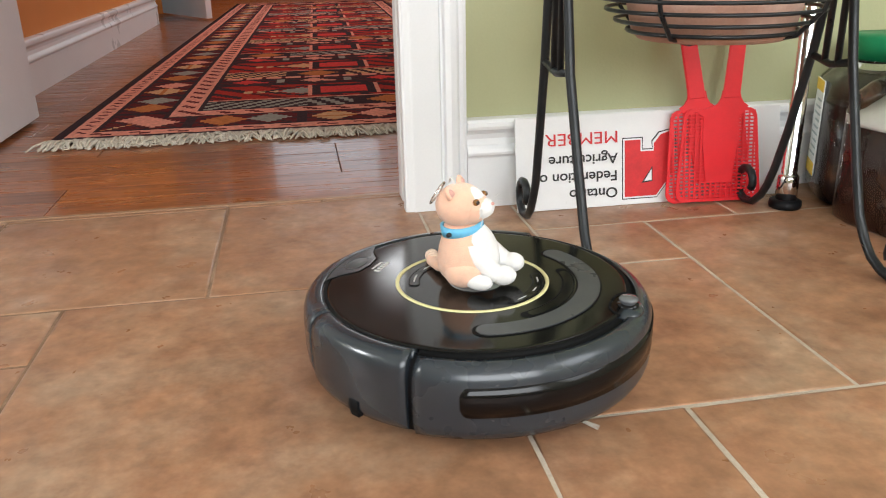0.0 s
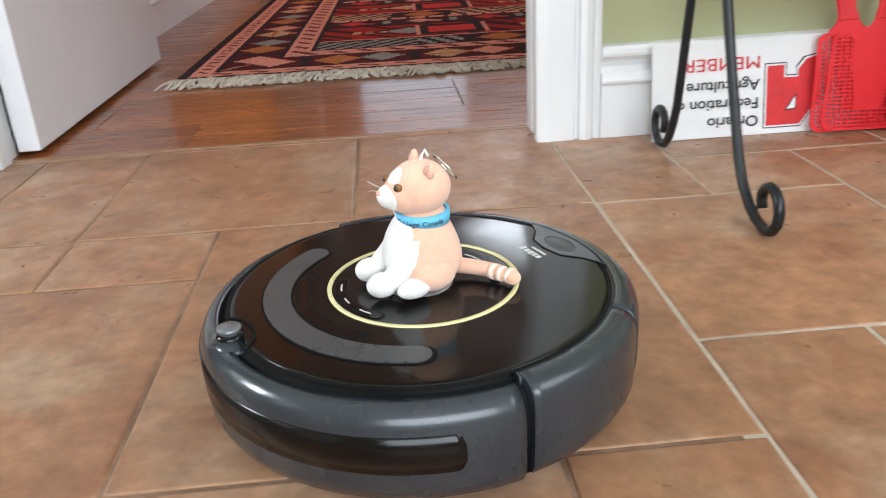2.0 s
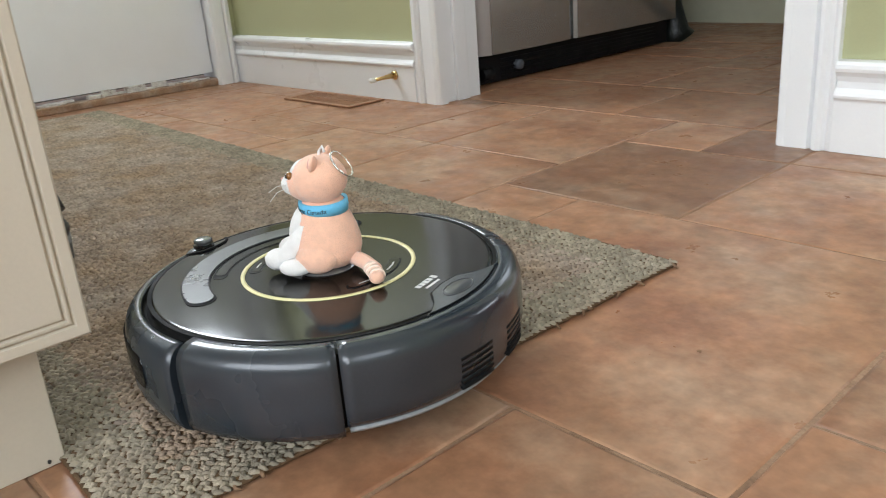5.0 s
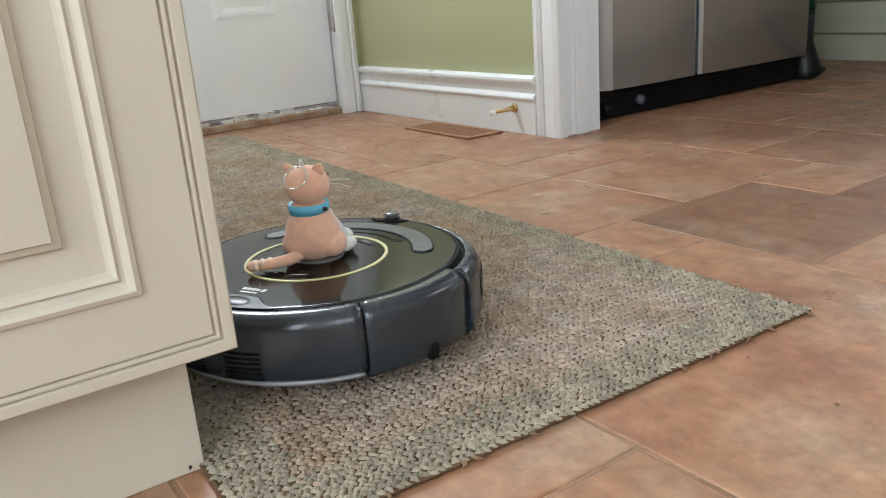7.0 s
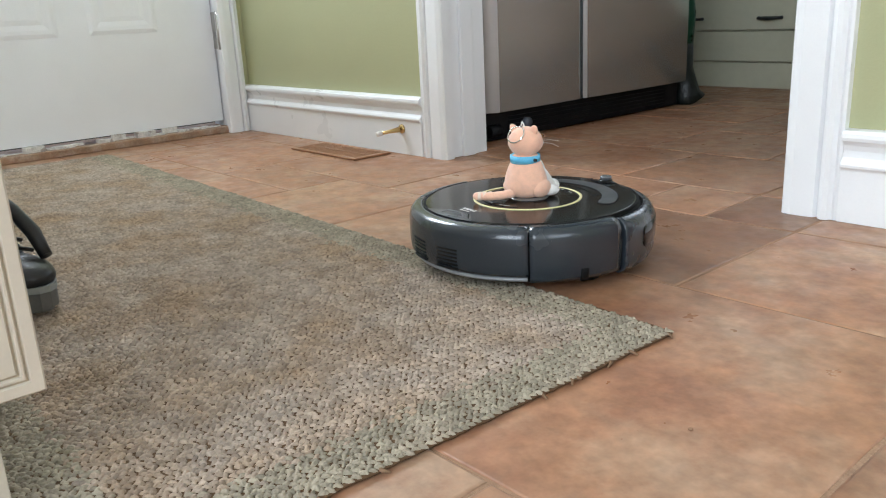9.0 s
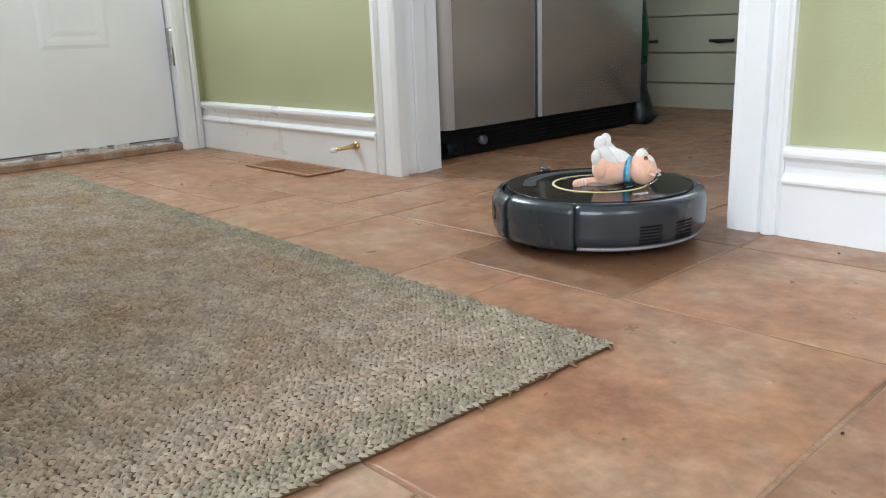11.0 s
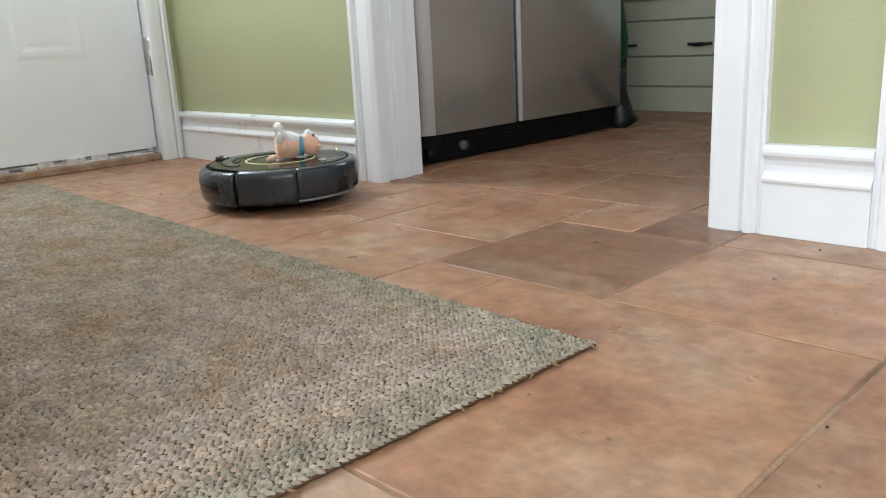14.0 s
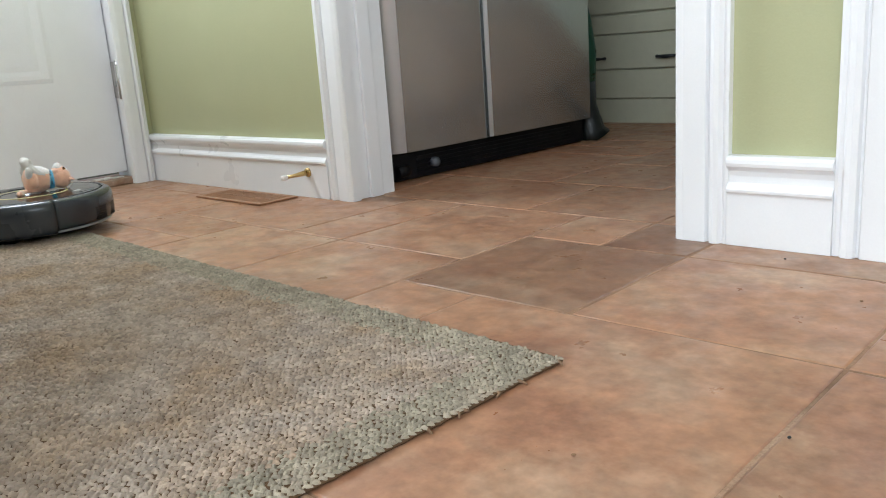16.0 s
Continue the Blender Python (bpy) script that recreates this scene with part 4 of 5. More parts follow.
part("pole", lathe(B(), [(0, 0.014)] + [(0.0125 - (0.0009 if k % 2 else 0), 0.014 + 0.0254 * (k // 2) + (0.0015 if k % 2 else 0.0)) for k in range(2, 120)] + [(0.0125, 1.6), (0, 1.6)], 24), CHROME, post)
part("collar", lathe(B(), [(0, 0.012), (0.017, 0.012), (0.0165, 0.05), (0.0135, 0.055), (0, 0.055)], 24), CHROME, post)
part("foot", lathe(B(), [(0, 0), (0.024, 0), (0.0255, 0.004), (0.0245, 0.011), (0.019, 0.014), (0, 0.014)], 28), BLACKPL, post, "black levelling foot")


def squircle(w, z, n=40, p=5.0):
    return [(w * math.copysign(abs(math.cos(2 * math.pi * k / n)) ** (2 / p), math.cos(2 * math.pi * k / n)), w * math.copysign(abs(math.sin(2 * math.pi * k / n)) ** (2 / p), math.sin(2 * math.pi * k / n)), z) for k in range(n)]


def loft(bm, rings, cap=True):
    vs = [[bm.verts.new(p) for p in r] for r in rings]
    for a, b in zip(vs, vs[1:]):
        for k in range(len(a)):
            f = bm.faces.new((a[k], a[(k + 1) % len(a)], b[(k + 1) % len(a)], b[k]))
            f.smooth = True
    if cap:
        bm.faces.new(list(reversed(vs[0]))), bm.faces.new(vs[-1])
    return bm


def jar(at, froth, lab, top):
    j = thing("storage_jar", lab, "jar", "jars in the corner", at=at)
    part("contents", loft(B(), [squircle(w, z) for w, z in ((0.078, 0.004), (0.086, 0.012), (0.088, 0.05), (0.088, 0.10), (0.087, froth))]), FRUIT, j, "brown preserved fruit")
    part("froth", loft(B(), [squircle(w, z) for w, z in ((0.0868, froth), (0.0872, froth + 0.005), (0.080, froth + 0.011), (0.045, froth + 0.020))]), top, j, "pale froth on top" if top is FROTH else "dark fruit on top")
    part("shell", loft(B(), [squircle(w, z) for w, z in ((0.080, 0.0), (0.091, 0.008), (0.0925, 0.03), (0.0925, 0.165), (0.088, 0.190), (0.072, 0.208), (0.056, 0.218), (0.056, 0.228))], False), JARGLASS, j).visible_shadow = False
    part("lid", lathe(B(), [(0, 0.262), (0.058, 0.262), (0.0615, 0.258), (0.062, 0.226), (0.058, 0.224), (0, 0.224)], 48), GREENLID, j, "green screw lid")
    for k in range(7):
        rq = random.Random(k + int(froth * 1000))
        bm = B()
        a = math.pi + rq.uniform(-1.1, 0.9)
        ball(bm, (0.068 * math.cos(a), 0.068 * math.sin(a) - 0.004, 0.02 + 0.014 * rq.random() + 0.016 * (k % 3)), (0.016, 0.016, 0.014), u=14, v=10)
        part("fruit_piece", bm, mat("amber_fruit", (0.36, 0.17, 0.055), 0.4, spread=0.3, scale=40), j)
    return j


jar(pose(0.800, 0.905, 0.0, 0, 0, 12), 0.148, "clear jar of brown preserves with froth and a green lid", FROTH)
j2 = jar(pose(0.838, 1.062, 0.0, 0, 0, -24), 0.158, "second clear jar of brown preserves with a paper label", FRUIT)
bm = B()
box(bm, -0.0955, -0.0935, -0.028, 0.028, 0.036, 0.19, 0.0004)
part("paper_label", bm, LABEL, j2, "white paper label")
for z0, z1 in ((0.036, 0.056), (0.172, 0.19)):
    part("label_stripe", box(B(), -0.0962, -0.0955, -0.028, 0.028, z0, z1), LABELY, j2, "yellow label stripe")
for k in range(9):
    part("label_line", box(B(), -0.0961, -0.0955, -0.022, 0.020 - 0.006 * (k % 3), 0.068 + k * 0.011, 0.071 + k * 0.011), mat("grey_print", (0.35, 0.42, 0.42), 0.6), j2)

# ---- the robot vacuum and the toy ----
robot = thing("robot_vacuum", "dark grey and glossy black round robot vacuum cleaner", "robot vacuum")
robot.scale = (1.005, 1.005, 1.02)
part("chassis", lathe(B(), [(0, 0.012), (0.138, 0.012), (0.150, 0.018), (0.1600, 0.026), (0.163, 0.060), (0.150, 0.083), (0, 0.083)], 96), UNDER, robot)
SIDE = [(0.150, 0.018), (0.160, 0.018), (0.1660, 0.0205), (0.1690, 0.027), (0.170, 0.042), (0.1702, 0.066), (0.1697, 0.0745), (0.1680, 0.0805), (0.1645, 0.0850), (0.1590, 0.0878), (0.1525, 0.0886), (0.1505, 0.0880), (0.1505, 0.075)]
BUMP = [(0.150, 0.015), (0.160, 0.0145), (0.1660, 0.018), (0.1695, 0.024), (0.1712, 0.030), (0.1716, 0.062), (0.1706, 0.0710), (0.1680, 0.0775), (0.1640, 0.0822), (0.1590, 0.0848), (0.1550, 0.0854), (0.1550, 0.072)]


def ring_part(name, prof, a0, a1, m, label=""):
    bm = lathe(B(), prof, int(abs(a1 - a0) / 3) + 2, a0=a0, a1=a1)
    ob = part(name, bm, m, robot, label)
    for f in ob.data.polygons:
        f.use_smooth = len(f.vertices) == 4
    return ob


ring_part("bumper", BUMP, -86.3, 86.3, SHELL)
ring_part("side_cover", SIDE, 88.6, 130.8, SHELL)
ring_part("side_cover", SIDE, -130.8, -88.6, SHELL)
dust_bin = ring_part("dust_bin", [(0.148, 0.024), (0.158, 0.024), (0.1650, 0.0265), (0.1688, 0.032)] + SIDE[4:], 131.5, 228.5, SHELL)
for sgn in (-1, 1):
    ring_part("bumper_joint", [(0.150, 0.02), (0.164, 0.02), (0.166, 0.06), (0.160, 0.079), (0.150, 0.083)], sgn * 86.0, sgn * 89.0, BLACKPL)
part("rim_groove", lathe(B(), [(0.1462, 0.0885), (0.1495, 0.0885)], 96), UNDER, robot)
ring_part("rim", [(0.1465, 0.083), (0.1465, 0.0874), (0.1500, 0.0880), (0.1540, 0.0866), (0.1548, 0.080)], 88, 272, SHELL)
ring_part("front_channel", [(0.1460, 0.0868), (0.1475, 0.0800), (0.1545, 0.0795), (0.1552, 0.0850)], -87, 87, UNDER, "dark channel behind the bumper")
bm = B()
cols, rad, zc, hz = [], 0.1722, 0.0545, 0.0140
for k in range(147):
    a = -73 + k
    over = max(0.0, abs(a) - 70.6) / 2.4                 # rounded corners
    h = hz - 0.0072 * (1 - math.sqrt(max(0.0, 1 - over * over)))
    ca, sa = math.cos(radians(a)), math.sin(radians(a))
    cols.append([bm.verts.new((r * ca, r * sa, z)) for r, z in ((0.1695, zc - h), (rad, zc - h + 0.0008), (rad + 0.0004, zc), (rad, zc + h - 0.0008), (0.1695, zc + h))])
for a, b in zip(cols, cols[1:]):
    for q in range(4):
        bm.faces.new((a[q], b[q], b[q + 1], a[q + 1])).smooth = True
part("sensor_window", bm, IRWINDOW, robot, "tinted black sensor window")
part("top_plate", lathe(B(), [(0.1460, 0.080), (0.1460, 0.0880), (0.1455, 0.0886), (0.1444, 0.0889), (0.1425, 0.0890), (0.10, 0.0893), (0.05, 0.0895), (0, 0.0895)], 96), TOPBLACK, robot, "glossy black top plate")
part("ring", lathe(B(), [(0.0722, 0.0889), (0.0722, 0.0902), (0.0758, 0.0902), (0.0758, 0.0888)], 96), RINGY, robot, "pale yellow ring", at=pose(-0.004, 0, 0))


def arc_plate(name, r0, r1, a0, a1, z0, z1, m, label=""):
    """A flat banana with rounded ends."""
    bm = B()
    n, mid, hw = 40, (r0 + r1) / 2, (r1 - r0) / 2
    out = [(r1 * math.cos(radians(a0 + (a1 - a0) * k / n)), r1 * math.sin(radians(a0 + (a1 - a0) * k / n))) for k in range(n + 1)]
    e = radians(a1)
    out += [(mid * math.cos(e) + hw * math.cos(e + math.pi * k / 8), mid * math.sin(e) + hw * math.sin(e + math.pi * k / 8)) for k in range(1, 8)]
    out += [(r0 * math.cos(radians(a1 + (a0 - a1) * k / n)), r0 * math.sin(radians(a1 + (a0 - a1) * k / n))) for k in range(n + 1)]
    e = radians(a0)
    out += [(mid * math.cos(e) - hw * math.cos(e + math.pi * k / 8), mid * math.sin(e) - hw * math.sin(e + math.pi * k / 8)) for k in range(1, 8)]
    lo, hi = [bm.verts.new((*p, z0)) for p in out], [bm.verts.new((*p, z1)) for p in out]
    m_ = len(out)
    for i in range(m_):
        bm.faces.new((lo[i], lo[(i + 1) % m_], hi[(i + 1) % m_], hi[i]))
    bm.faces.new(hi)
    bm.normal_update()
    bmesh.ops.triangulate(bm, faces=[f for f in bm.faces if len(f.verts) > 4])
    return part(name, bm, m, robot, label)


arc_plate("handle_recess", 0.0984, 0.1226, -64.0, 64.0, 0.0885, 0.0897, UNDER)
arc_plate("handle", 0.1000, 0.1210, -63, 63, 0.0885, 0.0906, MIDGREY, "satin grey carrying handle")
arc_plate("finger_recess", 0.0845, 0.0970, -38, 38, 0.0885, 0.0896, UNDER)
arc_plate("finger_hollow", 0.0862, 0.0955, -34, 34, 0.0890, 0.0899, IRWINDOW)
for a0, a1 in ((-34, -12), (-10, 10), (12, 34), (150, 178), (182, 210)):
    arc_plate("key_outline", 0.0555, 0.0665, a0, a1, 0.0890, 0.0898, BLACKPL)
    arc_plate("key", 0.0567, 0.0653, a0 + 0.8, a1 - 0.8, 0.0890, 0.0902, IRWINDOW)
    arc_plate("key_print", 0.0602, 0.0616, a0 + 6, a1 - 6, 0.0898, 0.09035, LOGO)
part("start_button", lathe(B(), [(0, 0.0925), (0.019, 0.0925), (0.025, 0.0915), (0.027, 0.0892)], 40), SILVER, robot, "silver start button")
part("button_light", lathe(B(), [(0, 0.0929), (0.006, 0.0929), (0.0065, 0.0920)], 30), LEDGREEN, robot, "green light")
for k, (y, h) in enumerate(((-0.013, 0.0065), (-0.0065, 0.0052), (-0.001, 0.0058), (0.0045, 0.0052), (0.010, 0.0050))):
    part("printed_bar", box(B(), -0.1045 - h / 2, -0.1045 + h / 2, y, y + 0.0042, 0.0888, 0.08945), LOGO, robot)
part("printed_bar", box(B(), -0.113, -0.1105, -0.008, 0.012, 0.0886, 0.08935), LOGO, robot)
# front signal dome on its shelf
bm = B()
ball(bm, (0.1495, 0, 0.0830), (0.0155, 0.0215, 0.0062), u=28, v=12)
part("dome_shelf", bm, SHELL, robot)
part("dome_base", lathe(B(), [(0, 0.086), (0.0100, 0.086), (0.0098, 0.0925), (0, 0.0925)], 28), IRWINDOW, robot, at=pose(0.1505, 0, -0.0022))
part("signal_dome", lathe(B(), [(0.0075, 0.0925), (0.0076, 0.0945), (0.0098, 0.0950), (0.0100, 0.0970), (0.0080, 0.0982), (0, 0.0985)], 28), mat("smoky_clear_dome", (0.16, 0.17, 0.18), 0.14, metal=0.3), robot, "smoky clear signal dome", at=pose(0.1505, 0, -0.0022) @ Matrix.Diagonal((0.9, 0.9, 1, 1)))
# latch plate of the bin: a grey tongue that bites into the top plate in an S curve
def latch_line(o):
    q = [(-0.1405, 0.0555 + o), (-0.1395, 0.050 + o), (-0.1375, 0.044 + o), (-0.1330, 0.034 + o), (-0.1280 + o, 0.027 + o), (-0.1215 + o, 0.019 + o * 0.5), (-0.1190 + o, 0.0)]
    return q + [(x, -y) for x, y in q[-2::-1]]


for name, o, z, m in (("latch_seam", 0.0013, 0.08950, UNDER), ("latch_plate", 0.0, 0.08975, SHELL)):
    bm = B()
    rear = [(0.1488 * math.cos(radians(a)), 0.1488 * math.sin(radians(a))) for a in range(201, 158, -3)]
    extrude(bm, latch_line(o) + rear, 0.0860, z, "z")
    bmesh.ops.triangulate(bm, faces=[f for f in bm.faces if len(f.verts) > 4])
    part(name, bm, m, robot, "grey bin release latch" if o == 0 else "")
part("latch_ring", lathe(B(), [(0.0125, 0.0892), (0.0125, 0.0901), (0.0134, 0.0901), (0.0134, 0.0892)], 30), MIDGREY, robot, at=pose(-0.1345, 0, 0) @ Matrix.Diagonal((0.7, 1.4, 1, 1)))
part("latch_button", lathe(B(), [(0, 0.0900), (0.0110, 0.0900), (0.0122, 0.0894)], 30), MIDGREY, robot, at=pose(-0.1345, 0, 0) @ Matrix.Diagonal((0.7, 1.4, 1, 1)))
# hooks of the top plate round the signal dome
for sgn in (-1, 1):
    bm = B()
    tube(bm, [(0.1475, sgn * 0.0255, 0.0880), (0.1420, sgn * 0.0225, 0.0892), (0.1365, sgn * 0.0150, 0.0893), (0.1350, sgn * 0.0060, 0.0893), (0.1348, 0, 0.0893)], 0.0013, 6)
    part("dome_seam", bm, UNDER, robot)
# Vent slots are flush black bars, their inner shade put into colour.
for s0 in (163, 184):
    for k in range(6):
        z = 0.030 + k * 0.0048
        bm = lathe(B(), [(0.1660, z), (0.1703, z), (0.1703, z + 0.0026), (0.1660, z + 0.0026)], 8, a0=s0, a1=s0 + 12.5)
        part("vent_slot", bm, UNDER, dust_bin)
# Black strip stands in for the shaded hole of the socket.
bm = lathe(B(), [(0.1600, 0.0185), (0.1690, 0.0185), (0.1706, 0.026), (0.1707, 0.034), (0.166, 0.036)], 4, a0=-109, a1=-105.6)
part("charging_socket", bm, UNDER, robot)
ring_part("bin_lip", [(0.148, 0.0195), (0.1605, 0.0195), (0.1640, 0.0238), (0.148, 0.0238)], 132, 228, mat("pale_grey_lip", (0.28, 0.29, 0.30), 0.4))
for y in (-0.115, 0.115):
    bm = B()
    tube(bm, [(0.0, y - 0.012, 0.032), (0.0, y + 0.012, 0.032)], 0.032, 24)
    part("wheel", bm, UNDER, robot)
part("front_wheel", lathe(B(), [(0, 0), (0.006, 0), (0.014, 0.007), (0.013, 0.012), (0, 0.012)], 16), UNDER, robot, at=pose(0.12, 0, 0))
brush = part("side_brush", lathe(B(), [(0, 0.004), (0.014, 0.004), (0.012, 0.012), (0, 0.012)], 16), BLACKPL, robot, at=pose(0.112, -0.078, 0.002))
for k in range(3):
    bm = B()
    for q in range(5):
        a = 2 * math.pi * k / 3 + (q - 2) * 0.05
        tube(bm, [(0.01 * math.cos(a), 0.01 * math.sin(a), 0.007), (0.034 * math.cos(a), 0.034 * math.sin(a), 0.002)], [0.0006, 0.0003], 4)
    part("bristles", bm, BRISTLE, brush, "pale bristles")

toy = thing("plush_cat", "peach and white plush cat keyring with a light blue collar", "plush toy")
toy.scale = (1.0, 1.0, 0.88)
bm = B()
lathe(bm, [(0, 0.0), (0.016, 0.0005), (0.0235, 0.004), (0.0282, 0.011), (0.0300, 0.019), (0.0296, 0.028), (0.0275, 0.038), (0.0242, 0.048), (0.0205, 0.057), (0.0185, 0.066), (0, 0.068)], 40)
for f in bm.faces:
    f.smooth = True
part("body", bm, PEACH, toy)
bm = B()
ball(bm, (0.0112, 0, 0.036), (0.0205, 0.0215, 0.034), (0, -14, 0))
part("chest", bm, PLUSHW, toy, "white chest")
bm = B()
ball(bm, (0.0, 0, 0.0815), (0.0212, 0.0212, 0.0212)), ball(bm, (0.009, 0, 0.0785), (0.0165, 0.0168, 0.0165))
head = part("head", bm, PEACH, toy)
bm = B()
ball(bm, (0.0175, 0.0, 0.0775), (0.0125, 0.0122, 0.0105)), ball(bm, (0.0140, 0, 0.0860), (0.0082, 0.0105, 0.0135), (0, -20, 0))
part("muzzle", bm, PLUSHW, head, "white muzzle and blaze")
bm = B()
ball(bm, (0.0288, 0, 0.0815), (0.0018, 0.0024, 0.0016), u=10, v=8)
part("nose", bm, PINK, head)
for s in (-1, 1):
    bm = B()
    ball(bm, (0.0185, s * 0.0108, 0.0875), (0.0026, 0.0030, 0.0034), (0, 0, s * 30), u=14, v=10)
    part("eye", bm, EYER, head)
    bm = B()
    ball(bm, (0.0204, s * 0.0118, 0.0875), (0.0014, 0.0018, 0.0022), (0, 0, s * 30), u=12, v=8)
    part("pupil", bm, EYEB, head)
    bm = B()
    # a flattened cone, leaning outwards
    lathe(bm, [(0.0, 0.0112), (0.0024, 0.0104), (0.0046, 0.0072), (0.0062, 0.0), (0.0, -0.004)], 16)
    bm.transform(pose(-0.002, s * 0.0135, 0.0960, s * -24, -12, 0) @ Matrix.Diagonal((0.5, 1.05, 0.95, 1)))
    part("ear", bm, PEACH, head)
    bm = B()
    lathe(bm, [(0.0, 0.0088), (0.0026, 0.0060), (0.0040, 0.0010), (0.0, -0.001)], 14)
    bm.transform(pose(0.0002, s * 0.0137, 0.0962, s * -24, -12, 0) @ Matrix.Diagonal((0.5, 1.0, 0.95, 1)))
    part("inner_ear", bm, PINK, head, "pink inner ear")
    for k in range(2):
        bm = B()
        tube(bm, [(0.022, s * 0.009, 0.080 - k * 0.003), (0.026, s * 0.020, 0.081 - k * 0.005), (0.027, s * 0.031, 0.080 - k * 0.008)], 0.0003, 4)
        part("whisker", bm, WHISK, head)
    bm = B()
    tube(bm, [(0.006, s * 0.013, 0.046), (0.018, s * 0.016, 0.030), (0.031, s * 0.016, 0.014), (0.041, s * 0.015, 0.0095)], [0.0098, 0.0098, 0.0100, 0.0095], 14)
    part("foreleg", bm, PLUSHW, toy, "white foreleg")
    bm = B()
    ball(bm, (0.040, s * 0.0155, 0.0110), (0.0125, 0.0108, 0.0108))
    part("paw", bm, PLUSHW, toy, "white paw")
    bm = B()
    ball(bm, (0.002, s * 0.0235, 0.0155), (0.0185, 0.0115, 0.0150))
    part("thigh", bm, PEACH, toy)
    bm = B()
    ball(bm, (0.019, s * 0.0285, 0.0088), (0.0145, 0.0088, 0.0085), (0, 0, s * 14))
    part("hind_paw", bm, PLUSHW, toy, "white hind paw")
bm = B()
tp = [(-0.022, 0.004, 0.010), (-0.036, 0.012, 0.0078), (-0.049, 0.026, 0.0070), (-0.056, 0.043, 0.0066)]
tube(bm, tp, [0.0072, 0.0068, 0.0066, 0.0062], 14)
ball(bm, tp[-1], (0.0063, 0.0063, 0.0063))
tail = part("tail", bm, PEACH, toy)
for k in range(3):
    f = 0.45 + 0.2 * k
    p0, p1 = Vector(tp[1]).lerp(Vector(tp[3]), f - 0.06), Vector(tp[1]).lerp(Vector(tp[3]), f + 0.06)
    bm = B()
    tube(bm, [p0 + Vector((-0.002, 0.001, 0.0002)), p1 + Vector((-0.002, 0.001, 0.0002))], 0.00695, 14)
    part("tail_band", bm, TAILBAND, tail, "pale tail band")
grow = Matrix.Translation((0.0, 0, 0.070)) @ Matrix.Diagonal((1.13, 1.13, 1.12, 1)) @ Matrix.Translation((0.0, 0, -0.066))
head.matrix_basis = grow
collar = part("collar", lathe(B(), [(0.0175, 0.0555), (0.0205, 0.0550), (0.0212, 0.0610), (0.0210, 0.0670), (0.0180, 0.0665)], 40), BLUERIB, toy, "light blue ribbon collar", at=pose(-0.001, 0, 0))
part("snap", lathe(B(), [(0, 0.0035), (0.0022, 0.003), (0.0026, 0.0)], 14), INKB, collar, "black snap", at=pose(-0.006, -0.0203, 0.061, 90, 0, -16))
for k, ch in enumerate("College Canada"):
    if ch == " ":
        continue
    cu = bpy.data.curves.new("letter", "FONT")
    cu.body, cu.size, cu.extrude, cu.align_x = ch, 0.0062, 0.00015, "CENTER"
    cu.materials.append(INKB)
    ob = new("letter", cu)
    ob.parent = collar
    a = radians(14 + 7.6 * k)
    ob.matrix_basis = pose(0.0213 * math.cos(a), 0.0213 * math.sin(a), 0.0590, 90, 0, math.degrees(a) + 90)
bm = B()
tube(bm, [(-0.0215 + 0.0135 * math.cos(2 * math.pi * k / 28) * 0.55, 0.0125 * math.sin(2 * math.pi * k / 28), 0.1015 + 0.0125 * math.cos(2 * math.pi * k / 28) * 0.9) for k in range(29)], 0.0009, 6)
part("key_ring", bm, CHROME, toy, "steel split ring")
bm = B()
tube(bm, [(-0.002, 0, 0.1065), (-0.003, 0, 0.114), (-0.006, 0, 0.119), (-0.008, 0.001, 0.113)], 0.0013, 6)
part("loop", bm, PLUSHW, toy)

# ---- floors: tiles and boards ----
bm = B()
# grout colour differs in three zones along x: mid, darker, pale
for k, (x0, x1) in enumerate(((XD - 0.2, -0.86), (-0.86, 0.075), (0.075, 1.87))):
    box(bm, x0, x1, -2.52, 1.262, -0.05, -0.0014, mi=k)
solid("floor", bm, [GROUT, GROUTDARK, GROUTPALE], "terracotta-coloured stone tile floor with pale grout", "floor")
floor = bpy.data.objects["floor"]
solid("floor_kitchen", box(B(), -2.92, -0.96, 1.262, 3.52, -0.05, -0.0022), GROUT, "terracotta-coloured kitchen tile floor", "floor")
kfloor = bpy.data.objects["floor_kitchen"]
XL = [-1.372, -1.22, -1.062, -0.918, -0.729, -0.563, -0.386, -0.216, -0.06, 0.093]
while XL[0] > -3.1:
    XL.insert(0, XL[0] - 0.156)
X0 = XL.index(-1.372)
YL = [0.248, 0.372, 0.552, 0.727, 0.868, 1.052, 1.242]
while YL[0] > -2.4:
    YL.insert(0, YL[0] - 0.157)
Y0 = YL.index(0.248)
while YL[-1] < 3.4:
    YL.append(YL[-1] + 0.157)
XR = [0.093, 0.247, 0.425, 0.58, 0.737, 0.894, 1.05, 1.21, 1.365, 1.52, 1.75]
YRT = [0.511, 0.68, 0.862, 1.02, 1.17, 1.262]
while YRT[0] > -2.4:
    YRT.insert(0, YRT[0] - 0.157)
R0 = YRT.index(0.511)
tile_meshes = {}


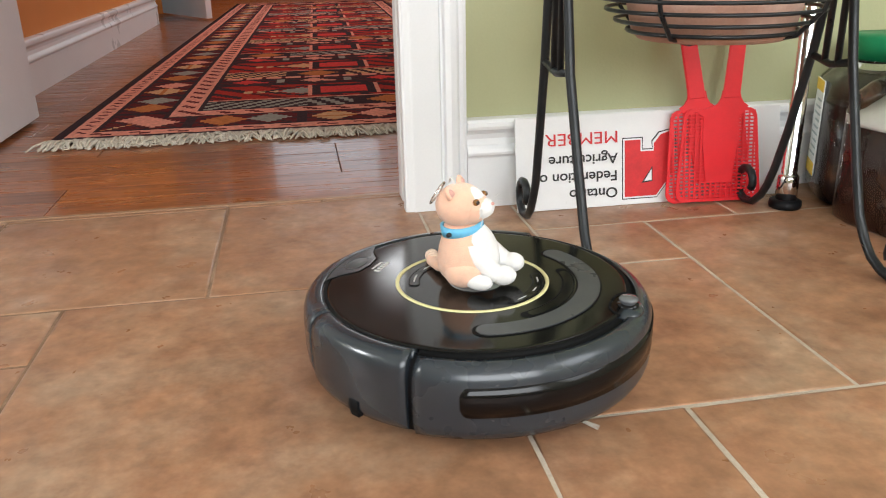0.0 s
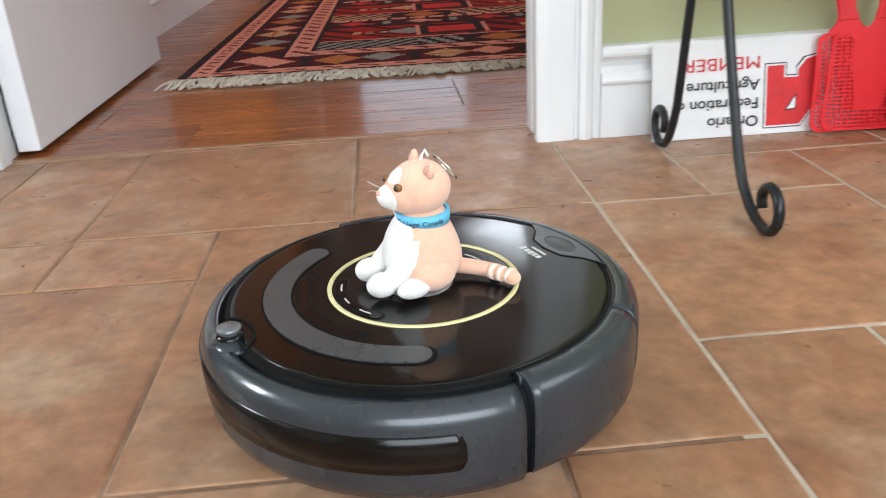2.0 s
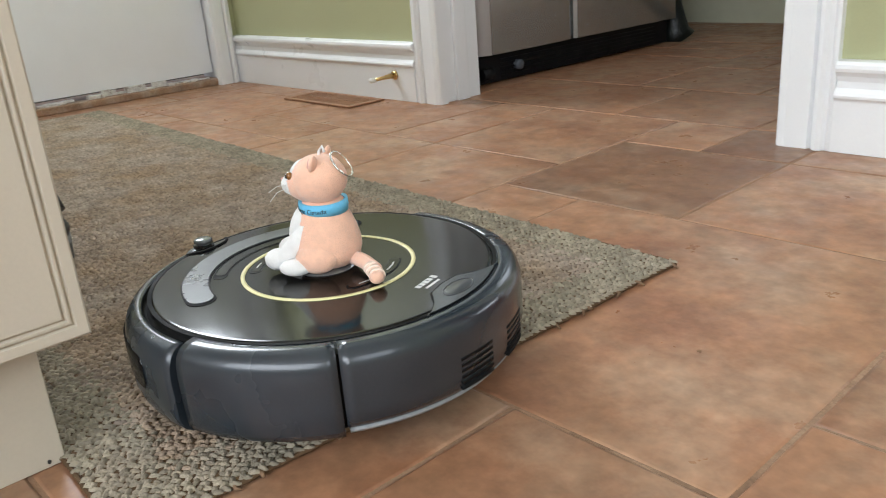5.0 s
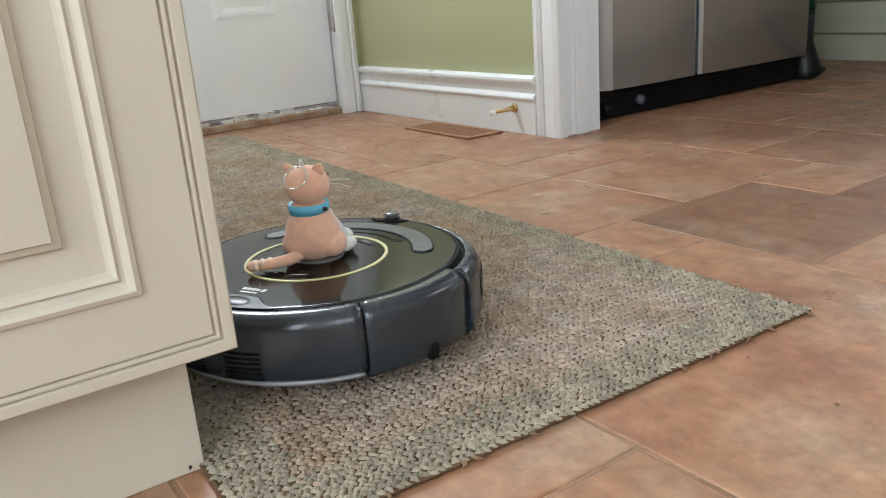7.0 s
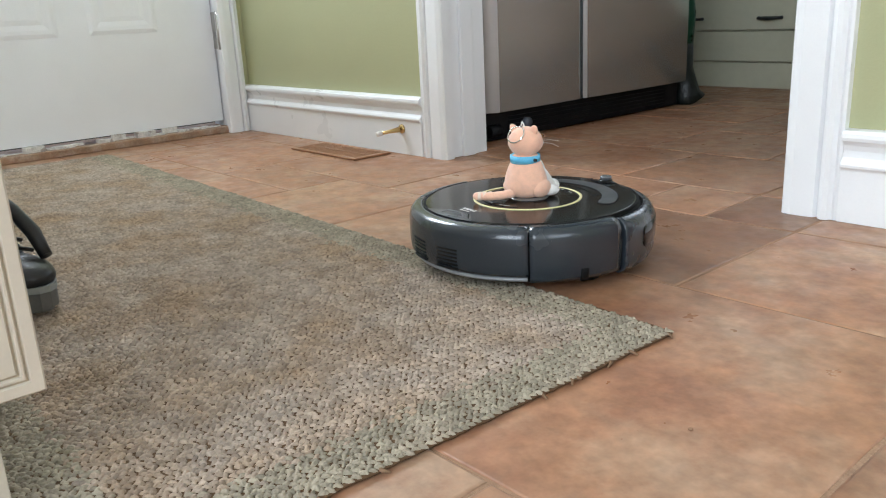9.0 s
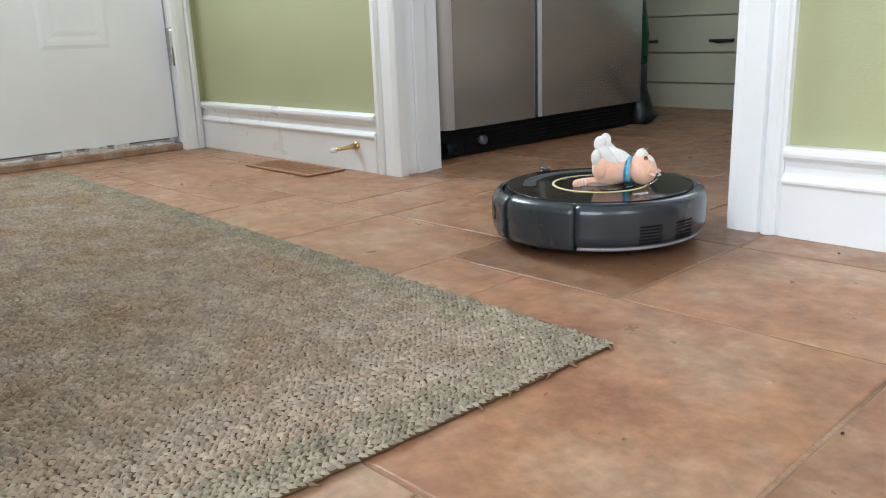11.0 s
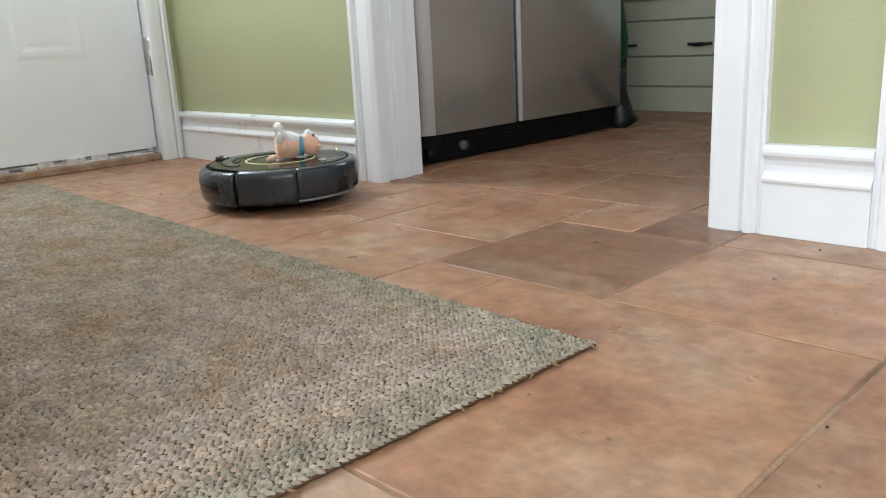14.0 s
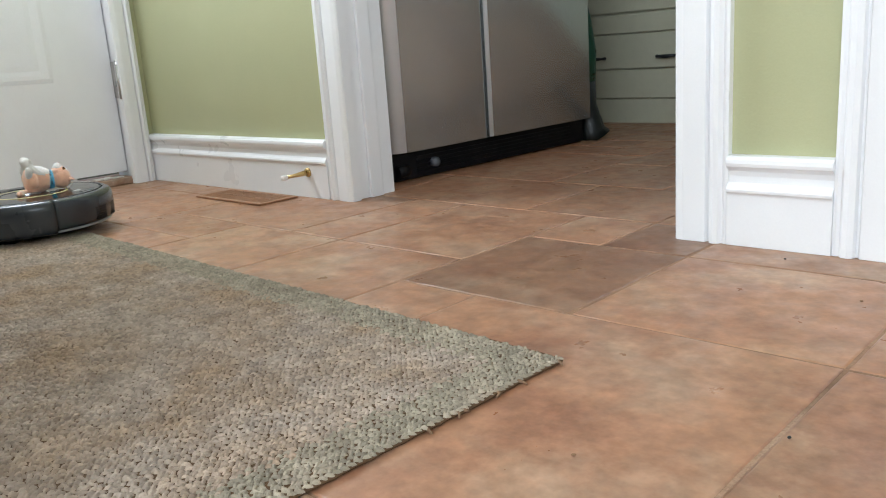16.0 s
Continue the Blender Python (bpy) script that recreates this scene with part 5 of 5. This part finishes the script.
def tile(x0, x1, y0, y1, parent, rnd, dark=False):
    w, d = round(x1 - x0 - 0.0038, 3), round(y1 - y0 - 0.0038, 3)
    if w < 0.01 or d < 0.01:
        return
    if dark:
        w += 0.0001
    if (w, d) not in tile_meshes:
        bm = B()
        # slightly cushioned slab with softly uneven rim
        q = random.Random(int(w * 1000) * 7 + int(d * 1000))
        def ring(o, z, n=6):
            pts = []
            for sx, sy, ex, ey in ((-1, -1, 1, -1), (1, -1, 1, 1), (1, 1, -1, 1), (-1, 1, -1, -1)):
                for k in range(n):
                    f = k / n
                    pts.append(((sx + (ex - sx) * f) * (w / 2 - o) + q.uniform(-0.0006, 0.0006), (sy + (ey - sy) * f) * (d / 2 - o) + q.uniform(-0.0006, 0.0006), z))
            return pts
        rs = [[bm.verts.new(p) for p in ring(o, z)] for o, z in ((0, -0.008), (0, -0.0014), (0.0009, -0.0004), (0.003, 0.0))]
        for a, b in zip(rs, rs[1:]):
            for k in range(len(a)):
                f = bm.faces.new((a[k], a[(k + 1) % len(a)], b[(k + 1) % len(a)], b[k]))
                f.smooth = True
        bm.faces.new(rs[-1])
        tile_meshes[(w, d)] = done("tile", bm, TILE)
    ob = part("tile", tile_meshes[(w, d)], None, parent, at=pose((x0 + x1) / 2, (y0 + y1) / 2, rnd.uniform(-0.0006, 0.0), rnd.uniform(-0.1, 0.1), rnd.uniform(-0.1, 0.1), 0))
    if dark:
        ob.material_slots[0].link = "OBJECT"
        ob.material_slots[0].material = TILEDARK
        ob["label"] = "darker brown tile"


def lay(xs, ys, fixed, seed, pick, dark=()):
    """Random-pattern tiling on a grid of lines; fixed tiles first."""
    nx, ny = len(xs) - 1, len(ys) - 1
    used = set()
    rnd = random.Random(seed)

    def put(i0, i1, j0, j1):
        for i in range(i0, i1):
            for j in range(j0, j1):
                used.add((i, j))
        y0, y1 = ys[j0], ys[j1]
        parent = pick((xs[i0] + xs[i1]) / 2, min((y0 + y1) / 2, y0 + 0.01))
        if parent is floor and xs[i1] > -0.97:
            y1 = min(y1, 1.262)
        if parent is not None and y1 > y0:
            tile(xs[i0], xs[i1], y0, y1, parent, rnd, (i0, i1, j0, j1) in dark)

    for f in fixed:
        put(*f)
    for j in range(ny):
        for i in range(nx):
            if (i, j) in used:
                continue
            opts = [(3, 3), (3, 2), (2, 3), (2, 2), (2, 2), (2, 1), (1, 2), (1, 1)]
            rnd.shuffle(opts)
            for a, b in opts + [(1, 1)]:
                if i + a <= nx and j + b <= ny and all((i + p, j + q) not in used for p in range(a) for q in range(b)):
                    put(i, i + a, j, j + b)
                    break


def whose(x, y):
    if y < 1.262:
        return floor
    return kfloor if x < -0.96 else None


F = lambda a, b, c, d: (X0 + a, X0 + b, Y0 + c, Y0 + d)
lay(XL, YL, [F(0, 2, 3, 5), F(0, 1, 2, 3), F(1, 4, 0, 3), F(2, 4, 3, 5), F(4, 6, 1, 3), F(4, 5, 0, 1), F(5, 6, -1, 1), F(4, 5, 3, 4), F(5, 7, 4, 6), F(4, 5, 4, 6), F(5, 6, 3, 4), F(7, 9, 4, 6), F(6, 9, 1, 4), F(6, 8, -1, 1), F(8, 9, -1, 1), F(1, 2, 5, 6), F(2, 4, 5, 6),
             F(-2, 0, 4, 6), F(-1, 1, 6, 8), F(-2, 0, 2, 4), F(3, 5, -3, 0), F(1, 3, -2, 0), F(0, 1, 0, 2), F(0, 1, 5, 6)], 4, whose, (F(0, 2, 3, 5), F(1, 2, 5, 6)))
G = lambda a, b, c, d: (a, b, R0 + c, R0 + d)
lay(XR, YRT, [G(0, 2, 0, 2), G(1, 2, 2, 3), G(0, 1, 2, 4), G(2, 5, 0, 3), G(0, 1, -2, 0), G(1, 4, -3, 0), G(1, 3, 3, 5)], 9, lambda x, y: floor)

wood = solid("floor_hall", box(B(), -2.1, 1.32, 1.262, 8.62, -0.05, -0.012), MATBROWN, "polished red-brown hall floorboards", "floor")
rnd = random.Random(12)
boards = {}
y = 1.266
rows_ = 0
rest = B()
while y < 8.5:
    wdt = 0.083
    x = -1.015
    first = rnd.choice((0.3, 0.5, 0.7))
    while x < 1.3:
        ln = first or rnd.choice((0.5, 0.7, 0.9, 1.1))
        first = None
        ln = min(ln, round(1.315 - x, 3))
        if x + ln > -1.02 and x < 1.2:
            if rows_ < 24:
                if ln not in boards:
                    boards[ln] = done("board", box(B(), 0.0008, ln - 0.0008, 0.0006, wdt - 0.0006, -0.012, 0.0, 0.0008, segs=1), WOOD)
                part("board", boards[ln], None, wood, at=pose(x, y, rnd.uniform(-0.0004, 0)))
            else:
                box(rest, x + 0.0008, x + ln - 0.0008, y + 0.0006, y + wdt - 0.0006, -0.012, rnd.uniform(-0.0004, 0))
        x += ln
    y += wdt
    rows_ += 1
far = part("far_boards", rest, WOOD, wood)
far["kind"] = "stuff"
solid("trim_16", box(B(), HL, HR, 1.256, 1.268, -0.006, 0.0012, 0.001), mat("wood_edge_strip", (0.32, 0.185, 0.105), 0.45, spread=0.2), "thin wooden edge between tiles and boards", "trim")

# crumbs and specks on the tiles
for k, (x, y) in enumerate(((0.70, 0.80), (-0.85, 0.42), (-0.72, 0.55), (-0.60, 0.80), (-0.93, 1.10), (-0.78, 0.95))):
    bm = B()
    ball(bm, (0, 0, 0.0012), (0.0022, 0.0016, 0.0012), u=8, v=6)
    s = tagged(new("crumb", done("crumb", bm, INKB if k % 2 == 0 else GROUT)), "tiny crumb lying on the tiles", "crumb", "crumbs on the floor")
    s.matrix_basis = pose(x, y, 0.0, 0, 0, 40 * k)


# ---- movement ----
def motions():
    # seconds, place, height, heading of the robot
    rows = [
        (0.0, 0.075, 0.633, 0.0, -33.8), (0.5, 0.067, 0.632, 0.0, -63.6), (1.0, 0.052, 0.594, 0.0, -113.9), (1.25, 0.024, 0.566, 0.0, -137.0), (1.5, -0.012, 0.536, 0.0, -152.9), (2.0, -0.150, 0.484, 0.0, -157.0),
        (2.4, -0.281, 0.438, 0.0, -157.0), (2.5, -0.314, 0.428, 0.0, -158.8), (2.8, -0.398, 0.394, 0.0, -158.4), (3.0, -0.457, 0.371, 0.0, -158.2), (3.2, -0.531, 0.363, 0.0, -158.6), (3.9, -0.75, 0.296, 0.0, -161.0), (4.3, -0.875, 0.257, 0.006, -162.5), (4.7, -1.0, 0.219, 0.012, -163.5),
        (5.5, -1.205, 0.157, 0.012, -164.7), (6.0, -1.277, 0.139, 0.012, -165.5), (6.5, -1.270, 0.137, 0.012, -185.0), (7.0, -1.283, 0.158, 0.012, -243.0), (7.5, -1.293, 0.249, 0.012, -275.0), (8.0, -1.287, 0.387, 0.012, -280.0),
        (8.5, -1.286, 0.536, 0.008, -279.5), (9.0, -1.278, 0.690, 0.002, -277.0), (9.5, -1.257, 0.836, 0.0, -276.9), (10.0, -1.246, 1.006, 0.0, -276.8), (10.2, -1.245, 1.012, 0.0, -276.8), (10.5, -1.252, 0.985, 0.0, -272.0),
        (10.9, -1.262, 0.965, 0.0, -215.0), (11.2, -1.285, 0.968, 0.0, -174.0), (11.7, -1.425, 0.962, 0.0, -168.5), (12.3, -1.607, 0.951, 0.0, -168.0), (12.5, -1.668, 0.945, 0.0, -168.0), (13.0, -1.815, 0.908, 0.0, -168.2),
        (13.5, -1.966, 0.886, 0.0, -168.5), (14.0, -2.012, 0.895, 0.0, -154.0), (14.5, -2.037, 0.904, 0.0, -136.5), (15.0, -2.143, 0.800, 0.0, -136.2), (15.5, -2.253, 0.683, 0.0, -136.0), (16.0, -2.385, 0.570, 0.002, -136.0)]
    walk(robot, [(t, pose(x, y, z, 0, 0, a)) for t, x, y, z, a in rows])
    # the toy sits up, then tips on to its back when the robot knocks the casing
    lie = pose(0.006, 0.0, 0.1175, 0, 0, 36) @ pose(0, 0, 0, 0, -91, 0)
    half = pose(0.002, 0.0, 0.108, 0, 0, 20) @ pose(0, 0, 0, 0, -46, 0)
    # it turns and leans a little with the robot's jolts: seconds, turn, lean
    sway = [(0.0, 4, 7), (0.5, 2, 15), (1.0, -20, 14), (1.25, -18, 8), (1.5, -12, 3), (2.0, -6, 0), (3.2, -6, 0), (5.5, 24, 0), (6.0, 20, 0), (6.5, 12, 0), (7.0, 10, 0), (7.5, 28, 0), (8.0, 28, 0), (8.5, 22, 0), (9.0, 14, 0), (10.2, 13, 0)]
    ride = []
    for t, x, y, z, a in rows:
        k = max(i for i, s in enumerate(sway) if s[0] <= t)
        s0, s1 = sway[k], sway[min(k + 1, len(sway) - 1)]
        f = 0 if s1[0] == s0[0] else (t - s0[0]) / (s1[0] - s0[0])
        turn, lean = s0[1] + f * (s1[1] - s0[1]), s0[2] + f * (s1[2] - s0[2])
        if t <= 10.2:
            ride.append((t, pose(x, y, z) @ pose(0, 0, 0.0935 + 0.00025 * lean, 0, -lean, 0) @ pose(0, 0, 0, 0, 0, a) @ pose(-0.006, 0, 0, 0, 0, turn)))
        else:
            ride.append((t, pose(x, y, z, 0, 0, a) @ (half if t <= 10.5 else lie)))
    walk(toy, ride)
    # its tail bends flat under it as it tips
    root = (-0.024, 0.004, 0.010)
    bent = pose(*root) @ pose(0, 0, 0, 0, -88, 0) @ pose(-root[0], -root[1], -root[2])
    walk(tail, [(0.0, pose(0, 0, 0)), (10.2, pose(0, 0, 0)), (10.5, bent), (16.0, bent)])


motions()
